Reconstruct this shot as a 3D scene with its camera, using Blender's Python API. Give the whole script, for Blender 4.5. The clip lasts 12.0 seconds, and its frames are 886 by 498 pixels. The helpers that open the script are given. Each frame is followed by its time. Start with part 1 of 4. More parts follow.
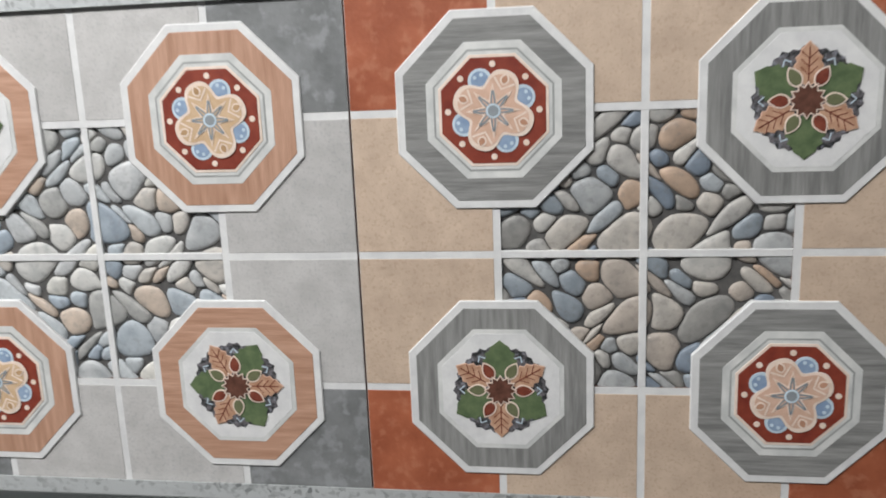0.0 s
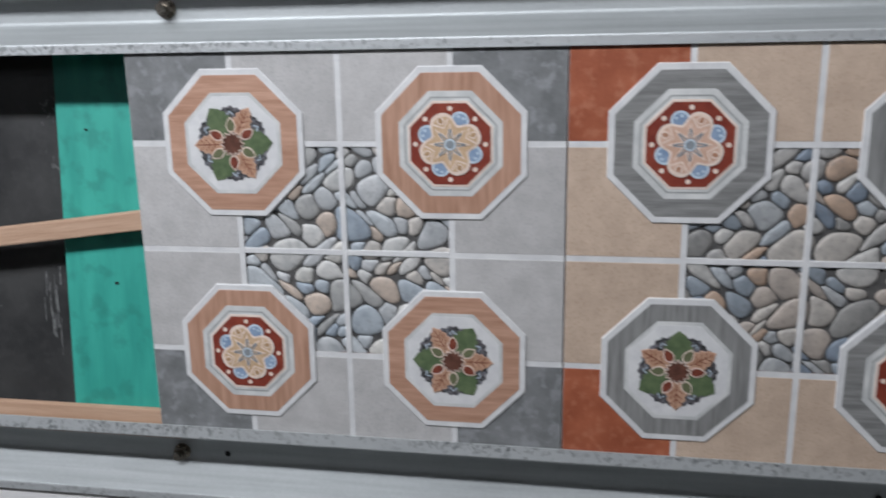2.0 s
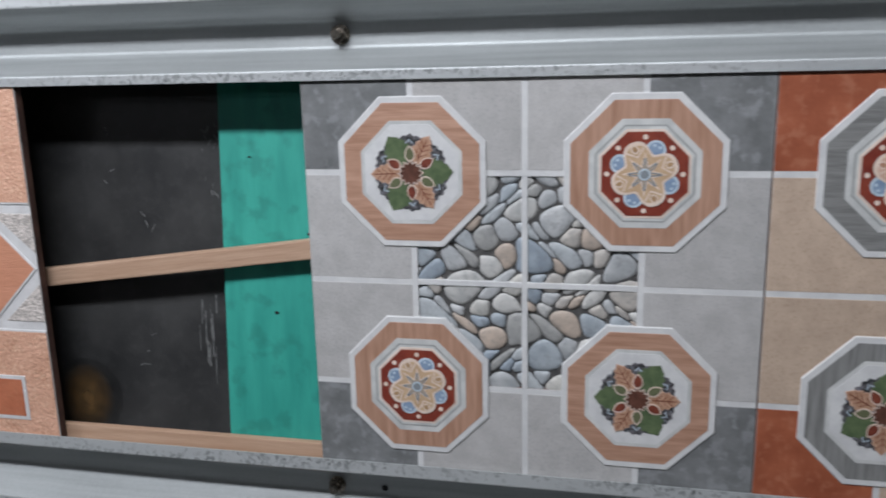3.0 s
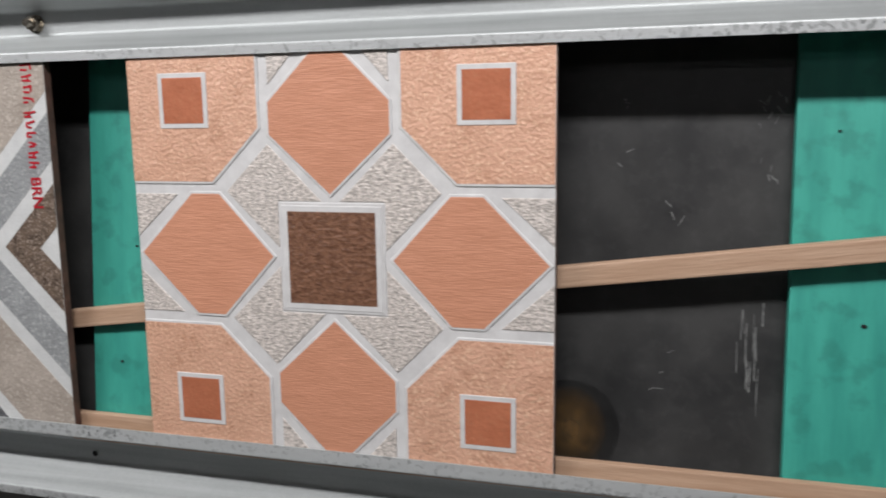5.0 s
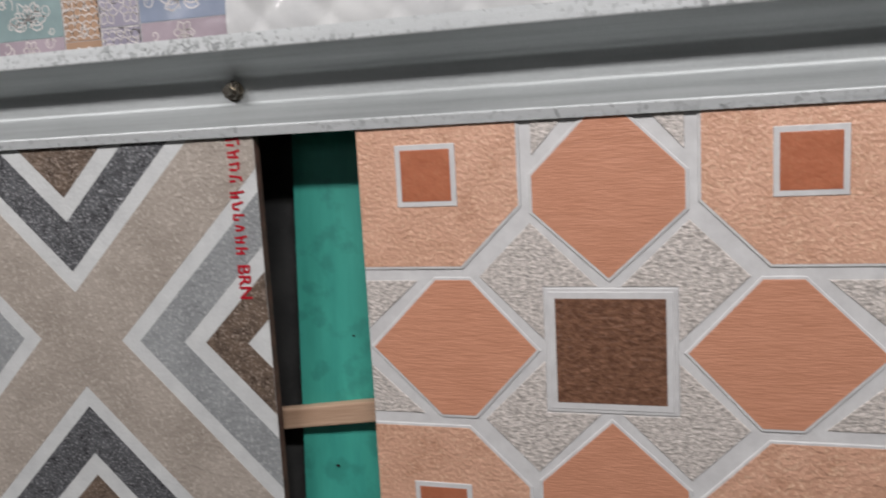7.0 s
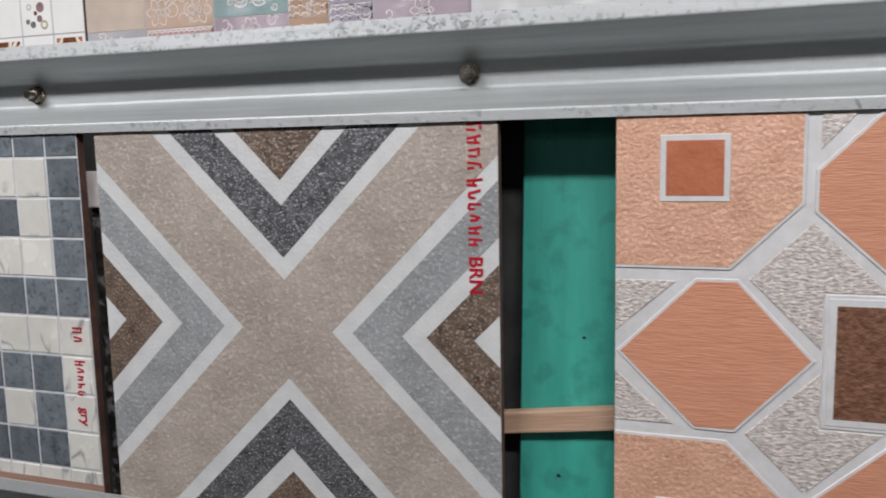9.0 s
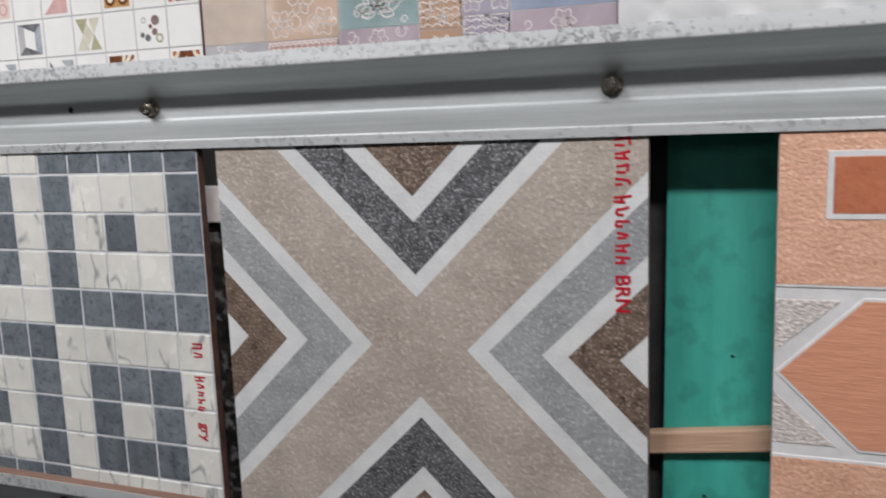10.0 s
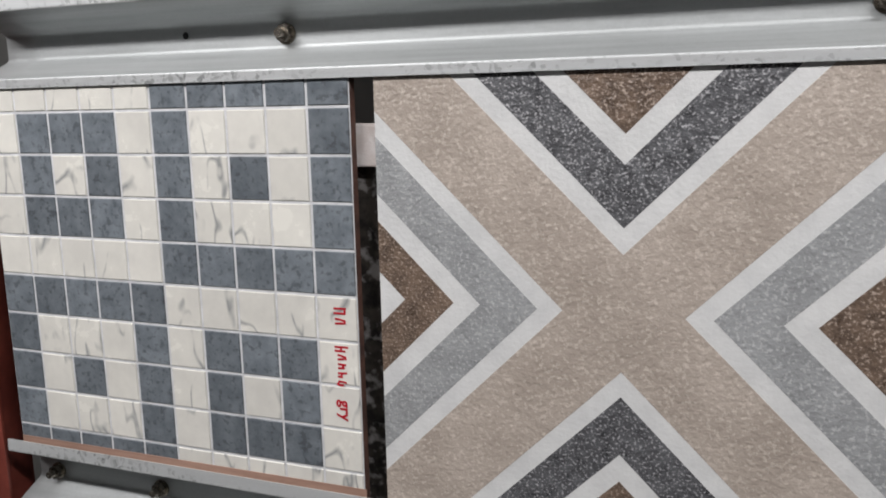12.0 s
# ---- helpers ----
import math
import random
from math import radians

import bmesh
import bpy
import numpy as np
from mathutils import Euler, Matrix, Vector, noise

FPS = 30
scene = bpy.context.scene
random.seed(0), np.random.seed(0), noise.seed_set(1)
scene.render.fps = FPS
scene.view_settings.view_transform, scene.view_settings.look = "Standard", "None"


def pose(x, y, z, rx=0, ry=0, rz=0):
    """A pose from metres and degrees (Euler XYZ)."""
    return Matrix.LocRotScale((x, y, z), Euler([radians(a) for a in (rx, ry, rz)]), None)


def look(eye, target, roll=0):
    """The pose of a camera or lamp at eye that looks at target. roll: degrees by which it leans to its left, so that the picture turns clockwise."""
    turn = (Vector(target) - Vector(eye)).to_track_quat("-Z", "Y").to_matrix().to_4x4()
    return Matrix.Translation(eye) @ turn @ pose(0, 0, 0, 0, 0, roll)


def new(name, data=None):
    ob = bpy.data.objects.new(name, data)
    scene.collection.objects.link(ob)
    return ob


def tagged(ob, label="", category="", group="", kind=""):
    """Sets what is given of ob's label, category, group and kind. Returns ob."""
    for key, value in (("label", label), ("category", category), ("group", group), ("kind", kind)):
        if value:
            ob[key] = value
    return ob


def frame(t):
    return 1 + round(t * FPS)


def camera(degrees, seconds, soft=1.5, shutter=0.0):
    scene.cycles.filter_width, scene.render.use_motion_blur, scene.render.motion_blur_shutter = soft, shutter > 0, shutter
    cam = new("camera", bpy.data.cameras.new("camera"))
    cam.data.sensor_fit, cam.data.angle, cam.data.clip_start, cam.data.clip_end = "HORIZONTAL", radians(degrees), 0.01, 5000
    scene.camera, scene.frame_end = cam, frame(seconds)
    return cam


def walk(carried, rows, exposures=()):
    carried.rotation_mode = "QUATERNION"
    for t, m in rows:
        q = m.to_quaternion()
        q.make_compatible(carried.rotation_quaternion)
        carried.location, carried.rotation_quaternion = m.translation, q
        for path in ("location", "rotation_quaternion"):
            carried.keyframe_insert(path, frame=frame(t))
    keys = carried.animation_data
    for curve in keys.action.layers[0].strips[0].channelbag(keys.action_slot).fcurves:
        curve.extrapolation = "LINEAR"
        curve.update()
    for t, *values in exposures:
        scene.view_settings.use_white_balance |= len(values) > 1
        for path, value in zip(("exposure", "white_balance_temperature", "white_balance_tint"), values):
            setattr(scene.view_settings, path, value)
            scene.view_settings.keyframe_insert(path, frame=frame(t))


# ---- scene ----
# The camera and its way along the rack.
cam = camera(57.3, 12.0, soft=1.8, shutter=0.4)
walk(cam, [
    (0, look((0.547, -0.555, 0.325), (0.252, 1.378, -0.095), -2.3)),
    (0.5, look((0.555, -0.627, 0.359), (0.251, 1.301, -0.077), -2.6)),
    (1, look((0.53, -0.694, 0.373), (0.264, 1.242, -0.049), -2.0)),
    (1.5, look((0.486, -0.712, 0.362), (0.206, 1.22, -0.075), -0.8)),
    (2, look((0.411, -0.7, 0.374), (0.084, 1.218, -0.087), -0.9)),
    (2.5, look((0.338, -0.69, 0.405), (-0.036, 1.211, -0.089), -1.4)),
    (2.7, look((0.319, -0.694, 0.403), (-0.077, 1.207, -0.075), -1.5)),
    (4.3, look((-0.047, -0.682, 0.323), (-0.518, 1.235, 0.001), -0.3)),
    (4.5, look((-0.109, -0.688, 0.332), (-0.577, 1.228, 0.0), -0.6)),
    (5, look((-0.205, -0.664, 0.324), (-0.738, 1.236, 0.003), -0.8)),
    (5.5, look((-0.233, -0.662, 0.353), (-0.832, 1.22, 0.037), -1.2)),
    (6, look((-0.303, -0.633, 0.366), (-0.9, 1.248, 0.04), -2.4)),
    (6.5, look((-0.369, -0.595, 0.361), (-0.931, 1.298, 0.042), -3.6)),
    (7, look((-0.442, -0.622, 0.377), (-1.002, 1.277, 0.088), -3.2)),
    (7.5, look((-0.494, -0.638, 0.385), (-1.072, 1.26, 0.132), -2.9)),
    (7.7, look((-0.511, -0.64, 0.365), (-1.104, 1.253, 0.116), -2.0)),
    (9.3, look((-0.641, -0.633, 0.365), (-1.306, 1.234, 0.099), -1.5)),
    (9.5, look((-0.658, -0.639, 0.368), (-1.338, 1.222, 0.094), -1.7)),
    (10, look((-0.716, -0.648, 0.396), (-1.414, 1.201, 0.091), -2.1)),
    (10.5, look((-0.782, -0.639, 0.415), (-1.486, 1.21, 0.122), -2.6)),
    (11, look((-0.835, -0.621, 0.404), (-1.535, 1.222, 0.068), -3.8)),
    (11.5, look((-0.883, -0.609, 0.365), (-1.573, 1.232, -0.002), -2.4)),
    (12, look((-0.905, -0.601, 0.36), (-1.596, 1.242, 0.004), -1.2)),
], exposures=[(0, 0.24, 6350, 6), (0.5, 0.08, 6050, 8), (1.0, -0.13, 6000, 8), (1.5, 0.06, 5950, 8), (2.0, -0.18, 5950, 8), (2.7, -0.36, 5920, 8), (4.5, -0.16, 6050, 9), (5.0, -0.23, 6400, 9),
             (5.5, -0.3, 6450, 10), (7.0, -0.55, 6450, 10), (7.7, -0.58, 6400, 10), (9.5, -0.4, 6300, 10), (10.5, -0.52, 6350, 10), (12, -0.27, 6450, 10)])

# Light: a shop lit by ceiling tubes; the faint blue world fill is added and shut out by the closed room.
world = bpy.data.worlds.new("world")
scene.world = world
world.use_nodes = True
world.node_tree.nodes["Background"].inputs["Color"].default_value = (0.75, 0.85, 1.0, 1)
world.node_tree.nodes["Background"].inputs["Strength"].default_value = 0.4

FLOOR_Z, CEIL_Z = -1.05, 1.75


# ---------------------------------------------------------------- materials
def nodes_of(name):
    m = bpy.data.materials.new(name)
    m.use_nodes = True
    nt = m.node_tree
    b = nt.nodes["Principled BSDF"]
    return m, nt, b


def mat(name, c1, c2=None, scale=30.0, rough=0.5, metal=0.0, bump=0.0, bump_scale=200.0, stretch=(1, 1, 1), spread=(0.35, 0.65),
        speck=None, speck_scale=400.0, speck_amount=0.0, coat=0.0, rand=0.0, rough_var=0.1, bump_stretch=(1, 1, 1), pick=None, vein=None, cells=0.0):
    """A surface of two blended tones, with fine specks or painted-in glints, relief and a slight change from piece to
    piece.
    """
    m, nt, b = nodes_of(name)
    n, l = nt.nodes, nt.links
    c2 = c2 or tuple(v * 0.82 for v in c1)
    tc = n.new("ShaderNodeTexCoord")
    info = n.new("ShaderNodeObjectInfo")
    shift = n.new("ShaderNodeVectorMath")
    shift.operation = "MULTIPLY_ADD"
    l.new(info.outputs["Random"], shift.inputs[0])
    shift.inputs[1].default_value = (3.1, 1.7, 2.3)
    l.new(tc.outputs["Object"], shift.inputs[2])

    def mapped(s):
        mp = n.new("ShaderNodeMapping")
        mp.inputs["Scale"].default_value = s
        l.new(shift.outputs[0], mp.inputs["Vector"])
        return mp.outputs["Vector"]

    tex = n.new("ShaderNodeTexNoise")
    tex.inputs["Scale"].default_value = scale
    tex.inputs["Detail"].default_value = 6
    tex.inputs["Roughness"].default_value = 0.62
    l.new(mapped(stretch), tex.inputs["Vector"])
    ramp = n.new("ShaderNodeValToRGB")
    ramp.color_ramp.elements[0].position, ramp.color_ramp.elements[1].position = spread
    ramp.color_ramp.elements[0].color, ramp.color_ramp.elements[1].color = (*c2, 1), (*c1, 1)
    l.new(tex.outputs["Fac"], ramp.inputs["Fac"])
    col = ramp.outputs["Color"]
    if pick:
        ir = n.new("ShaderNodeValToRGB")
        ir.color_ramp.interpolation = "CONSTANT"
        while len(ir.color_ramp.elements) < len(pick):
            ir.color_ramp.elements.new(0.5)
        for i, c in enumerate(pick):
            ir.color_ramp.elements[i].position = i / len(pick)
            ir.color_ramp.elements[i].color = (*c, 1)
        l.new(info.outputs["Random"], ir.inputs["Fac"])
        mul = n.new("ShaderNodeMix")
        mul.data_type, mul.blend_type = "RGBA", "MULTIPLY"
        mul.inputs["Factor"].default_value = 1
        l.new(ir.outputs["Color"], mul.inputs["A"])
        l.new(col, mul.inputs["B"])
        col = mul.outputs["Result"]
    if vein:
        v1 = n.new("ShaderNodeTexNoise")
        v1.inputs["Scale"].default_value, v1.inputs["Detail"].default_value, v1.inputs["Distortion"].default_value = 11, 2, 0.25
        l.new(mapped((2.2, 1, 0.9)), v1.inputs["Vector"])
        near = n.new("ShaderNodeMath")
        near.operation = "SUBTRACT"
        l.new(v1.outputs["Fac"], near.inputs[0])
        near.inputs[1].default_value = 0.5
        away = n.new("ShaderNodeMath")
        away.operation = "ABSOLUTE"
        l.new(near.outputs[0], away.inputs[0])
        line = n.new("ShaderNodeMapRange")
        line.inputs["From Min"].default_value, line.inputs["From Max"].default_value = 0.0, 0.024
        line.inputs["To Min"].default_value, line.inputs["To Max"].default_value = 0.95, 0.0
        l.new(away.outputs[0], line.inputs["Value"])
        v2 = n.new("ShaderNodeTexNoise")
        v2.inputs["Scale"].default_value = 30
        l.new(mapped((1, 1, 1)), v2.inputs["Vector"])
        some = n.new("ShaderNodeMapRange")
        some.inputs["From Min"].default_value, some.inputs["From Max"].default_value = 0.47, 0.60
        l.new(v2.outputs["Fac"], some.inputs["Value"])
        both = n.new("ShaderNodeMath")
        both.operation = "MULTIPLY"
        l.new(line.outputs["Result"], both.inputs[0])
        l.new(some.outputs["Result"], both.inputs[1])
        vm = n.new("ShaderNodeMix")
        vm.data_type = "RGBA"
        l.new(both.outputs[0], vm.inputs["Factor"])
        l.new(col, vm.inputs["A"])
        vm.inputs["B"].default_value = (*vein, 1)
        col = vm.outputs["Result"]
    if speck:
        sp = n.new("ShaderNodeTexNoise")
        sp.inputs["Scale"].default_value = speck_scale
        sp.inputs["Detail"].default_value = 3
        l.new(mapped((1, 1, 1)), sp.inputs["Vector"])
        sr = n.new("ShaderNodeMapRange")
        sr.inputs["From Min"].default_value, sr.inputs["From Max"].default_value = 0.54, 0.66
        sr.inputs["To Max"].default_value = speck_amount
        l.new(sp.outputs["Fac"], sr.inputs["Value"])
        mx = n.new("ShaderNodeMix")
        mx.data_type = "RGBA"
        l.new(sr.outputs["Result"], mx.inputs["Factor"])
        l.new(col, mx.inputs["A"])
        mx.inputs["B"].default_value = (*speck, 1)
        col = mx.outputs["Result"]
    if rand:
        hsv = n.new("ShaderNodeHueSaturation")
        mr = n.new("ShaderNodeMapRange")
        mr.inputs["To Min"].default_value, mr.inputs["To Max"].default_value = 1 - rand, 1 + rand
        l.new(info.outputs["Random"], mr.inputs["Value"])
        l.new(mr.outputs["Result"], hsv.inputs["Value"])
        l.new(col, hsv.inputs["Color"])
        col = hsv.outputs["Color"]
    l.new(col, b.inputs["Base Color"])
    b.inputs["Metallic"].default_value = metal
    b.inputs["Coat Weight"].default_value = coat
    b.inputs["Coat Roughness"].default_value = 0.08
    rr = n.new("ShaderNodeMapRange")
    rr.inputs["To Min"].default_value, rr.inputs["To Max"].default_value = max(0.02, rough - rough_var), rough + rough_var
    l.new(tex.outputs["Fac"], rr.inputs["Value"])
    l.new(rr.outputs["Result"], b.inputs["Roughness"])
    if bump:
        if cells:
            bt = n.new("ShaderNodeTexVoronoi")
            bt.feature = "SMOOTH_F1"
            height = bt.outputs["Distance"]
        else:
            bt = n.new("ShaderNodeTexNoise")
            bt.inputs["Detail"].default_value = 4
            height = bt.outputs["Fac"]
        bt.inputs["Scale"].default_value = bump_scale
        l.new(mapped(bump_stretch), bt.inputs["Vector"])
        bp = n.new("ShaderNodeBump")
        bp.inputs["Strength"].default_value = bump
        bp.inputs["Distance"].default_value = cells or 0.0016
        l.new(height, bp.inputs["Height"])
        l.new(bp.outputs["Normal"], b.inputs["Normal"])
    return m


def galvanised(name, spangle, relief, low, high, grain=210):
    """Zinc-coated sheet: crystal spangle, faint streaks along the run, dull patches."""
    m, nt, b = nodes_of(name)
    n, l = nt.nodes, nt.links
    tc = n.new("ShaderNodeTexCoord")
    warp = n.new("ShaderNodeTexNoise")
    warp.inputs["Scale"].default_value = 70
    l.new(tc.outputs["Object"], warp.inputs["Vector"])
    mix = n.new("ShaderNodeVectorMath")
    mix.operation = "MULTIPLY_ADD"
    l.new(warp.outputs["Color"], mix.inputs[0])
    mix.inputs[1].default_value = (0.012, 0.012, 0.012)
    l.new(tc.outputs["Object"], mix.inputs[2])
    vo = n.new("ShaderNodeTexVoronoi")
    vo.inputs["Scale"].default_value = grain
    l.new(mix.outputs[0], vo.inputs["Vector"])
    mp = n.new("ShaderNodeMapping")
    mp.inputs["Scale"].default_value = (2.2, 45, 45)
    l.new(tc.outputs["Object"], mp.inputs["Vector"])
    st = n.new("ShaderNodeTexNoise")
    st.inputs["Scale"].default_value = 2.0
    st.inputs["Detail"].default_value = 5
    l.new(mp.outputs["Vector"], st.inputs["Vector"])
    bl = n.new("ShaderNodeTexNoise")
    bl.inputs["Scale"].default_value = 7
    bl.inputs["Detail"].default_value = 7
    l.new(tc.outputs["Object"], bl.inputs["Vector"])
    bw = n.new("ShaderNodeRGBToBW")
    l.new(vo.outputs["Color"], bw.inputs["Color"])
    a1 = n.new("ShaderNodeMath")
    a1.operation = "MULTIPLY_ADD"
    l.new(bw.outputs["Val"], a1.inputs[0])
    a1.inputs[1].default_value = spangle
    l.new(st.outputs["Fac"], a1.inputs[2])
    a2 = n.new("ShaderNodeMath")
    a2.operation = "MULTIPLY_ADD"
    l.new(bl.outputs["Fac"], a2.inputs[0])
    a2.inputs[1].default_value = 0.4
    l.new(a1.outputs[0], a2.inputs[2])
    ramp = n.new("ShaderNodeValToRGB")
    ramp.color_ramp.elements[0].position, ramp.color_ramp.elements[1].position = 0.5, 0.9 + spangle
    ramp.color_ramp.elements[0].color, ramp.color_ramp.elements[1].color = (*low, 1), (*high, 1)
    l.new(a2.outputs[0], ramp.inputs["Fac"])
    l.new(ramp.outputs["Color"], b.inputs["Base Color"])
    b.inputs["Metallic"].default_value = 0.42
    rr = n.new("ShaderNodeMapRange")
    rr.inputs["To Min"].default_value, rr.inputs["To Max"].default_value = 0.46, 0.6
    l.new(bw.outputs["Val"], rr.inputs["Value"])
    l.new(rr.outputs["Result"], b.inputs["Roughness"])
    bp = n.new("ShaderNodeBump")
    bp.inputs["Strength"].default_value = relief
    bp.inputs["Distance"].default_value = 0.001
    l.new(a1.outputs[0], bp.inputs["Height"])
    l.new(bp.outputs["Normal"], b.inputs["Normal"])
    return m


M = {}
M["white_line"] = mat("white_grout_print", (0.70, 0.70, 0.69), (0.60, 0.60, 0.60), scale=60, rough=0.45, bump=0.15, bump_scale=300)
M["grey_cell"] = mat("pale_grey_stone_print", (0.505, 0.493, 0.480), (0.425, 0.415, 0.403), scale=45, rough=0.45, bump=0.25, bump_scale=250, speck=(0.3, 0.3, 0.31), speck_amount=0.35, speck_scale=500, rand=0.04)
M["dark_cell"] = mat("dark_slate_print", (0.23, 0.236, 0.238), (0.145, 0.15, 0.15), scale=35, rough=0.45, bump=0.3, bump_scale=200, speck=(0.33, 0.34, 0.35), speck_amount=0.5, speck_scale=90, rand=0.06)
M["tan_cell"] = mat("tan_sandstone_print", (0.575, 0.45, 0.345), (0.475, 0.365, 0.278), scale=45, rough=0.45, bump=0.25, bump_scale=250, speck=(0.36, 0.25, 0.17), speck_amount=0.35, speck_scale=450, rand=0.04)
M["terra_cell"] = mat("terracotta_print", (0.40, 0.125, 0.062), (0.27, 0.075, 0.036), scale=30, rough=0.42, bump=0.25, bump_scale=200, speck=(0.46, 0.2, 0.12), speck_amount=0.4, speck_scale=120, rand=0.06)
M["brown_wood"] = mat("brown_wood_print", (0.50, 0.305, 0.215), (0.36, 0.20, 0.13), scale=14, rough=0.45, stretch=(14, 1, 1.2), bump=0.25, bump_scale=60, bump_stretch=(14, 1, 1), rand=0.05)
M["grey_wood"] = mat("grey_wood_print", (0.285, 0.285, 0.275), (0.165, 0.165, 0.16), scale=14, rough=0.45, stretch=(14, 1, 1.2), bump=0.25, bump_scale=60, bump_stretch=(14, 1, 1), rand=0.05)
M["brown_wood_cross"] = mat("brown_wood_cross_print", (0.50, 0.305, 0.215), (0.36, 0.20, 0.13), scale=14, rough=0.45, stretch=(1.2, 1, 14), bump=0.25, bump_scale=60, bump_stretch=(1, 1, 14), rand=0.05)
M["grey_wood_cross"] = mat("grey_wood_cross_print", (0.285, 0.285, 0.275), (0.165, 0.165, 0.16), scale=14, rough=0.45, stretch=(1.2, 1, 14), bump=0.25, bump_scale=60, bump_stretch=(1, 1, 14), rand=0.05)
M["inner_white"] = mat("grey_white_rim_print", (0.66, 0.66, 0.64), (0.5, 0.51, 0.5), scale=50, rough=0.45)
M["rim_grey"] = mat("grey_rim_print", (0.36, 0.37, 0.36), (0.27, 0.28, 0.27), scale=50, rough=0.45)
M["red_field"] = mat("brick_red_print", (0.25, 0.052, 0.03), (0.17, 0.03, 0.02), scale=80, rough=0.4)
M["cream"] = mat("cream_outline_print", (0.78, 0.66, 0.575), (0.70, 0.57, 0.47), scale=120, rough=0.4)
M["peach"] = mat("peach_petal_print", (0.66, 0.45, 0.345), (0.55, 0.36, 0.265), scale=90, rough=0.4)
M["ochre"] = mat("ochre_petal_print", (0.62, 0.45, 0.29), (0.52, 0.36, 0.22), scale=90, rough=0.4)
M["peach_deep"] = mat("deep_peach_print", (0.50, 0.28, 0.185), (0.40, 0.21, 0.13), scale=90, rough=0.4)
M["ochre_deep"] = mat("deep_ochre_print", (0.46, 0.30, 0.16), (0.36, 0.22, 0.11), scale=90, rough=0.4)
M["blue"] = mat("dusty_blue_print", (0.29, 0.375, 0.50), (0.21, 0.29, 0.42), scale=90, rough=0.4)
M["ice"] = mat("ice_blue_print", (0.55, 0.66, 0.74), None, scale=90, rough=0.4)
M["slate"] = mat("slate_blue_print", (0.27, 0.30, 0.32), None, scale=90, rough=0.4)
M["plum"] = mat("dark_foliage_print", (0.15, 0.14, 0.15), (0.02, 0.022, 0.022), scale=260, rough=0.4, spread=(0.42, 0.6), speck=(0.28, 0.29, 0.33), speck_amount=0.6, speck_scale=330)
M["leaf_green"] = mat("leaf_green_print", (0.135, 0.18, 0.088), (0.075, 0.112, 0.055), scale=120, rough=0.4)
M["leaf_orange"] = mat("copper_leaf_print", (0.54, 0.345, 0.235), (0.38, 0.21, 0.13), scale=160, rough=0.4)
M["leaf_red"] = mat("russet_leaf_print", (0.22, 0.06, 0.035), (0.13, 0.03, 0.02), scale=160, rough=0.4)
M["olive"] = mat("olive_leaf_print", (0.15, 0.16, 0.085), None, scale=160, rough=0.4)
M["maroon"] = mat("maroon_star_print", (0.15, 0.065, 0.045), (0.075, 0.032, 0.022), scale=160, rough=0.4)
# The print's shade between pebbles, held in one dark base colour.
M["pebble_gap"] = mat("dark_gap_print", (0.105, 0.10, 0.095), (0.05, 0.05, 0.05), scale=90, rough=0.6)
M["pebble_pale"] = mat("pale_pebble_print", (1.0, 1.0, 1.0), (0.66, 0.68, 0.70), scale=70, rough=0.5, spread=(0.3, 0.7), bump=0.15, bump_scale=180, speck=(0.2, 0.2, 0.2), speck_amount=0.3, speck_scale=210,
                       pick=[(0.58, 0.57, 0.54), (0.47, 0.48, 0.48), (0.62, 0.60, 0.55), (0.42, 0.46, 0.49), (0.55, 0.555, 0.55), (0.57, 0.47, 0.385), (0.51, 0.535, 0.545), (0.64, 0.625, 0.59), (0.41, 0.405, 0.385), (0.36, 0.41, 0.46), (0.55, 0.51, 0.46)])
M["pebble_deep"] = mat("deep_pebble_print", (1.0, 1.0, 1.0), (0.62, 0.64, 0.66), scale=70, rough=0.5, spread=(0.3, 0.7), bump=0.15, bump_scale=180, speck=(0.15, 0.145, 0.14), speck_amount=0.3, speck_scale=210,
                       pick=[(0.45, 0.43, 0.40), (0.37, 0.38, 0.38), (0.50, 0.46, 0.41), (0.30, 0.335, 0.365), (0.43, 0.435, 0.43), (0.46, 0.335, 0.245), (0.40, 0.425, 0.44), (0.52, 0.50, 0.465), (0.30, 0.29, 0.27), (0.22, 0.26, 0.31), (0.45, 0.39, 0.335)])
# The paler specks are the relief's sparkle, put into the colour.
M["orange_a"] = mat("light_terracotta_sheen", (0.72, 0.42, 0.295), (0.60, 0.335, 0.225), scale=40, rough=0.3, bump=1.0, bump_scale=300, speck=(0.82, 0.56, 0.39), speck_amount=0.7, speck_scale=330, rand=0.03, rough_var=0.12)
M["orange_b"] = mat("ribbed_terracotta", (0.65, 0.305, 0.19), (0.575, 0.262, 0.158), scale=30, rough=0.42, stretch=(1, 1, 6), bump=0.42, bump_scale=90, bump_stretch=(1, 1, 9), rand=0.04)
M["orange_c"] = mat("deep_terracotta", (0.51, 0.18, 0.095), (0.40, 0.128, 0.065), scale=50, rough=0.34, bump=0.4, bump_scale=260, speck=(0.5, 0.22, 0.12), speck_amount=0.4, speck_scale=300, rand=0.04)
M["grain_grey"] = mat("grey_granular_relief", (0.74, 0.675, 0.625), (0.38, 0.345, 0.315), scale=215, rough=0.38, bump=1.0, bump_scale=300, spread=(0.36, 0.6), stretch=(1, 1, 1.8), bump_stretch=(1, 1, 1.8))
M["umber"] = mat("dark_brown_grained", (0.25, 0.125, 0.075), (0.12, 0.055, 0.032), scale=150, rough=0.32, bump=1.0, bump_scale=260, bump_stretch=(1, 1, 1.3), stretch=(1, 1, 1.5))
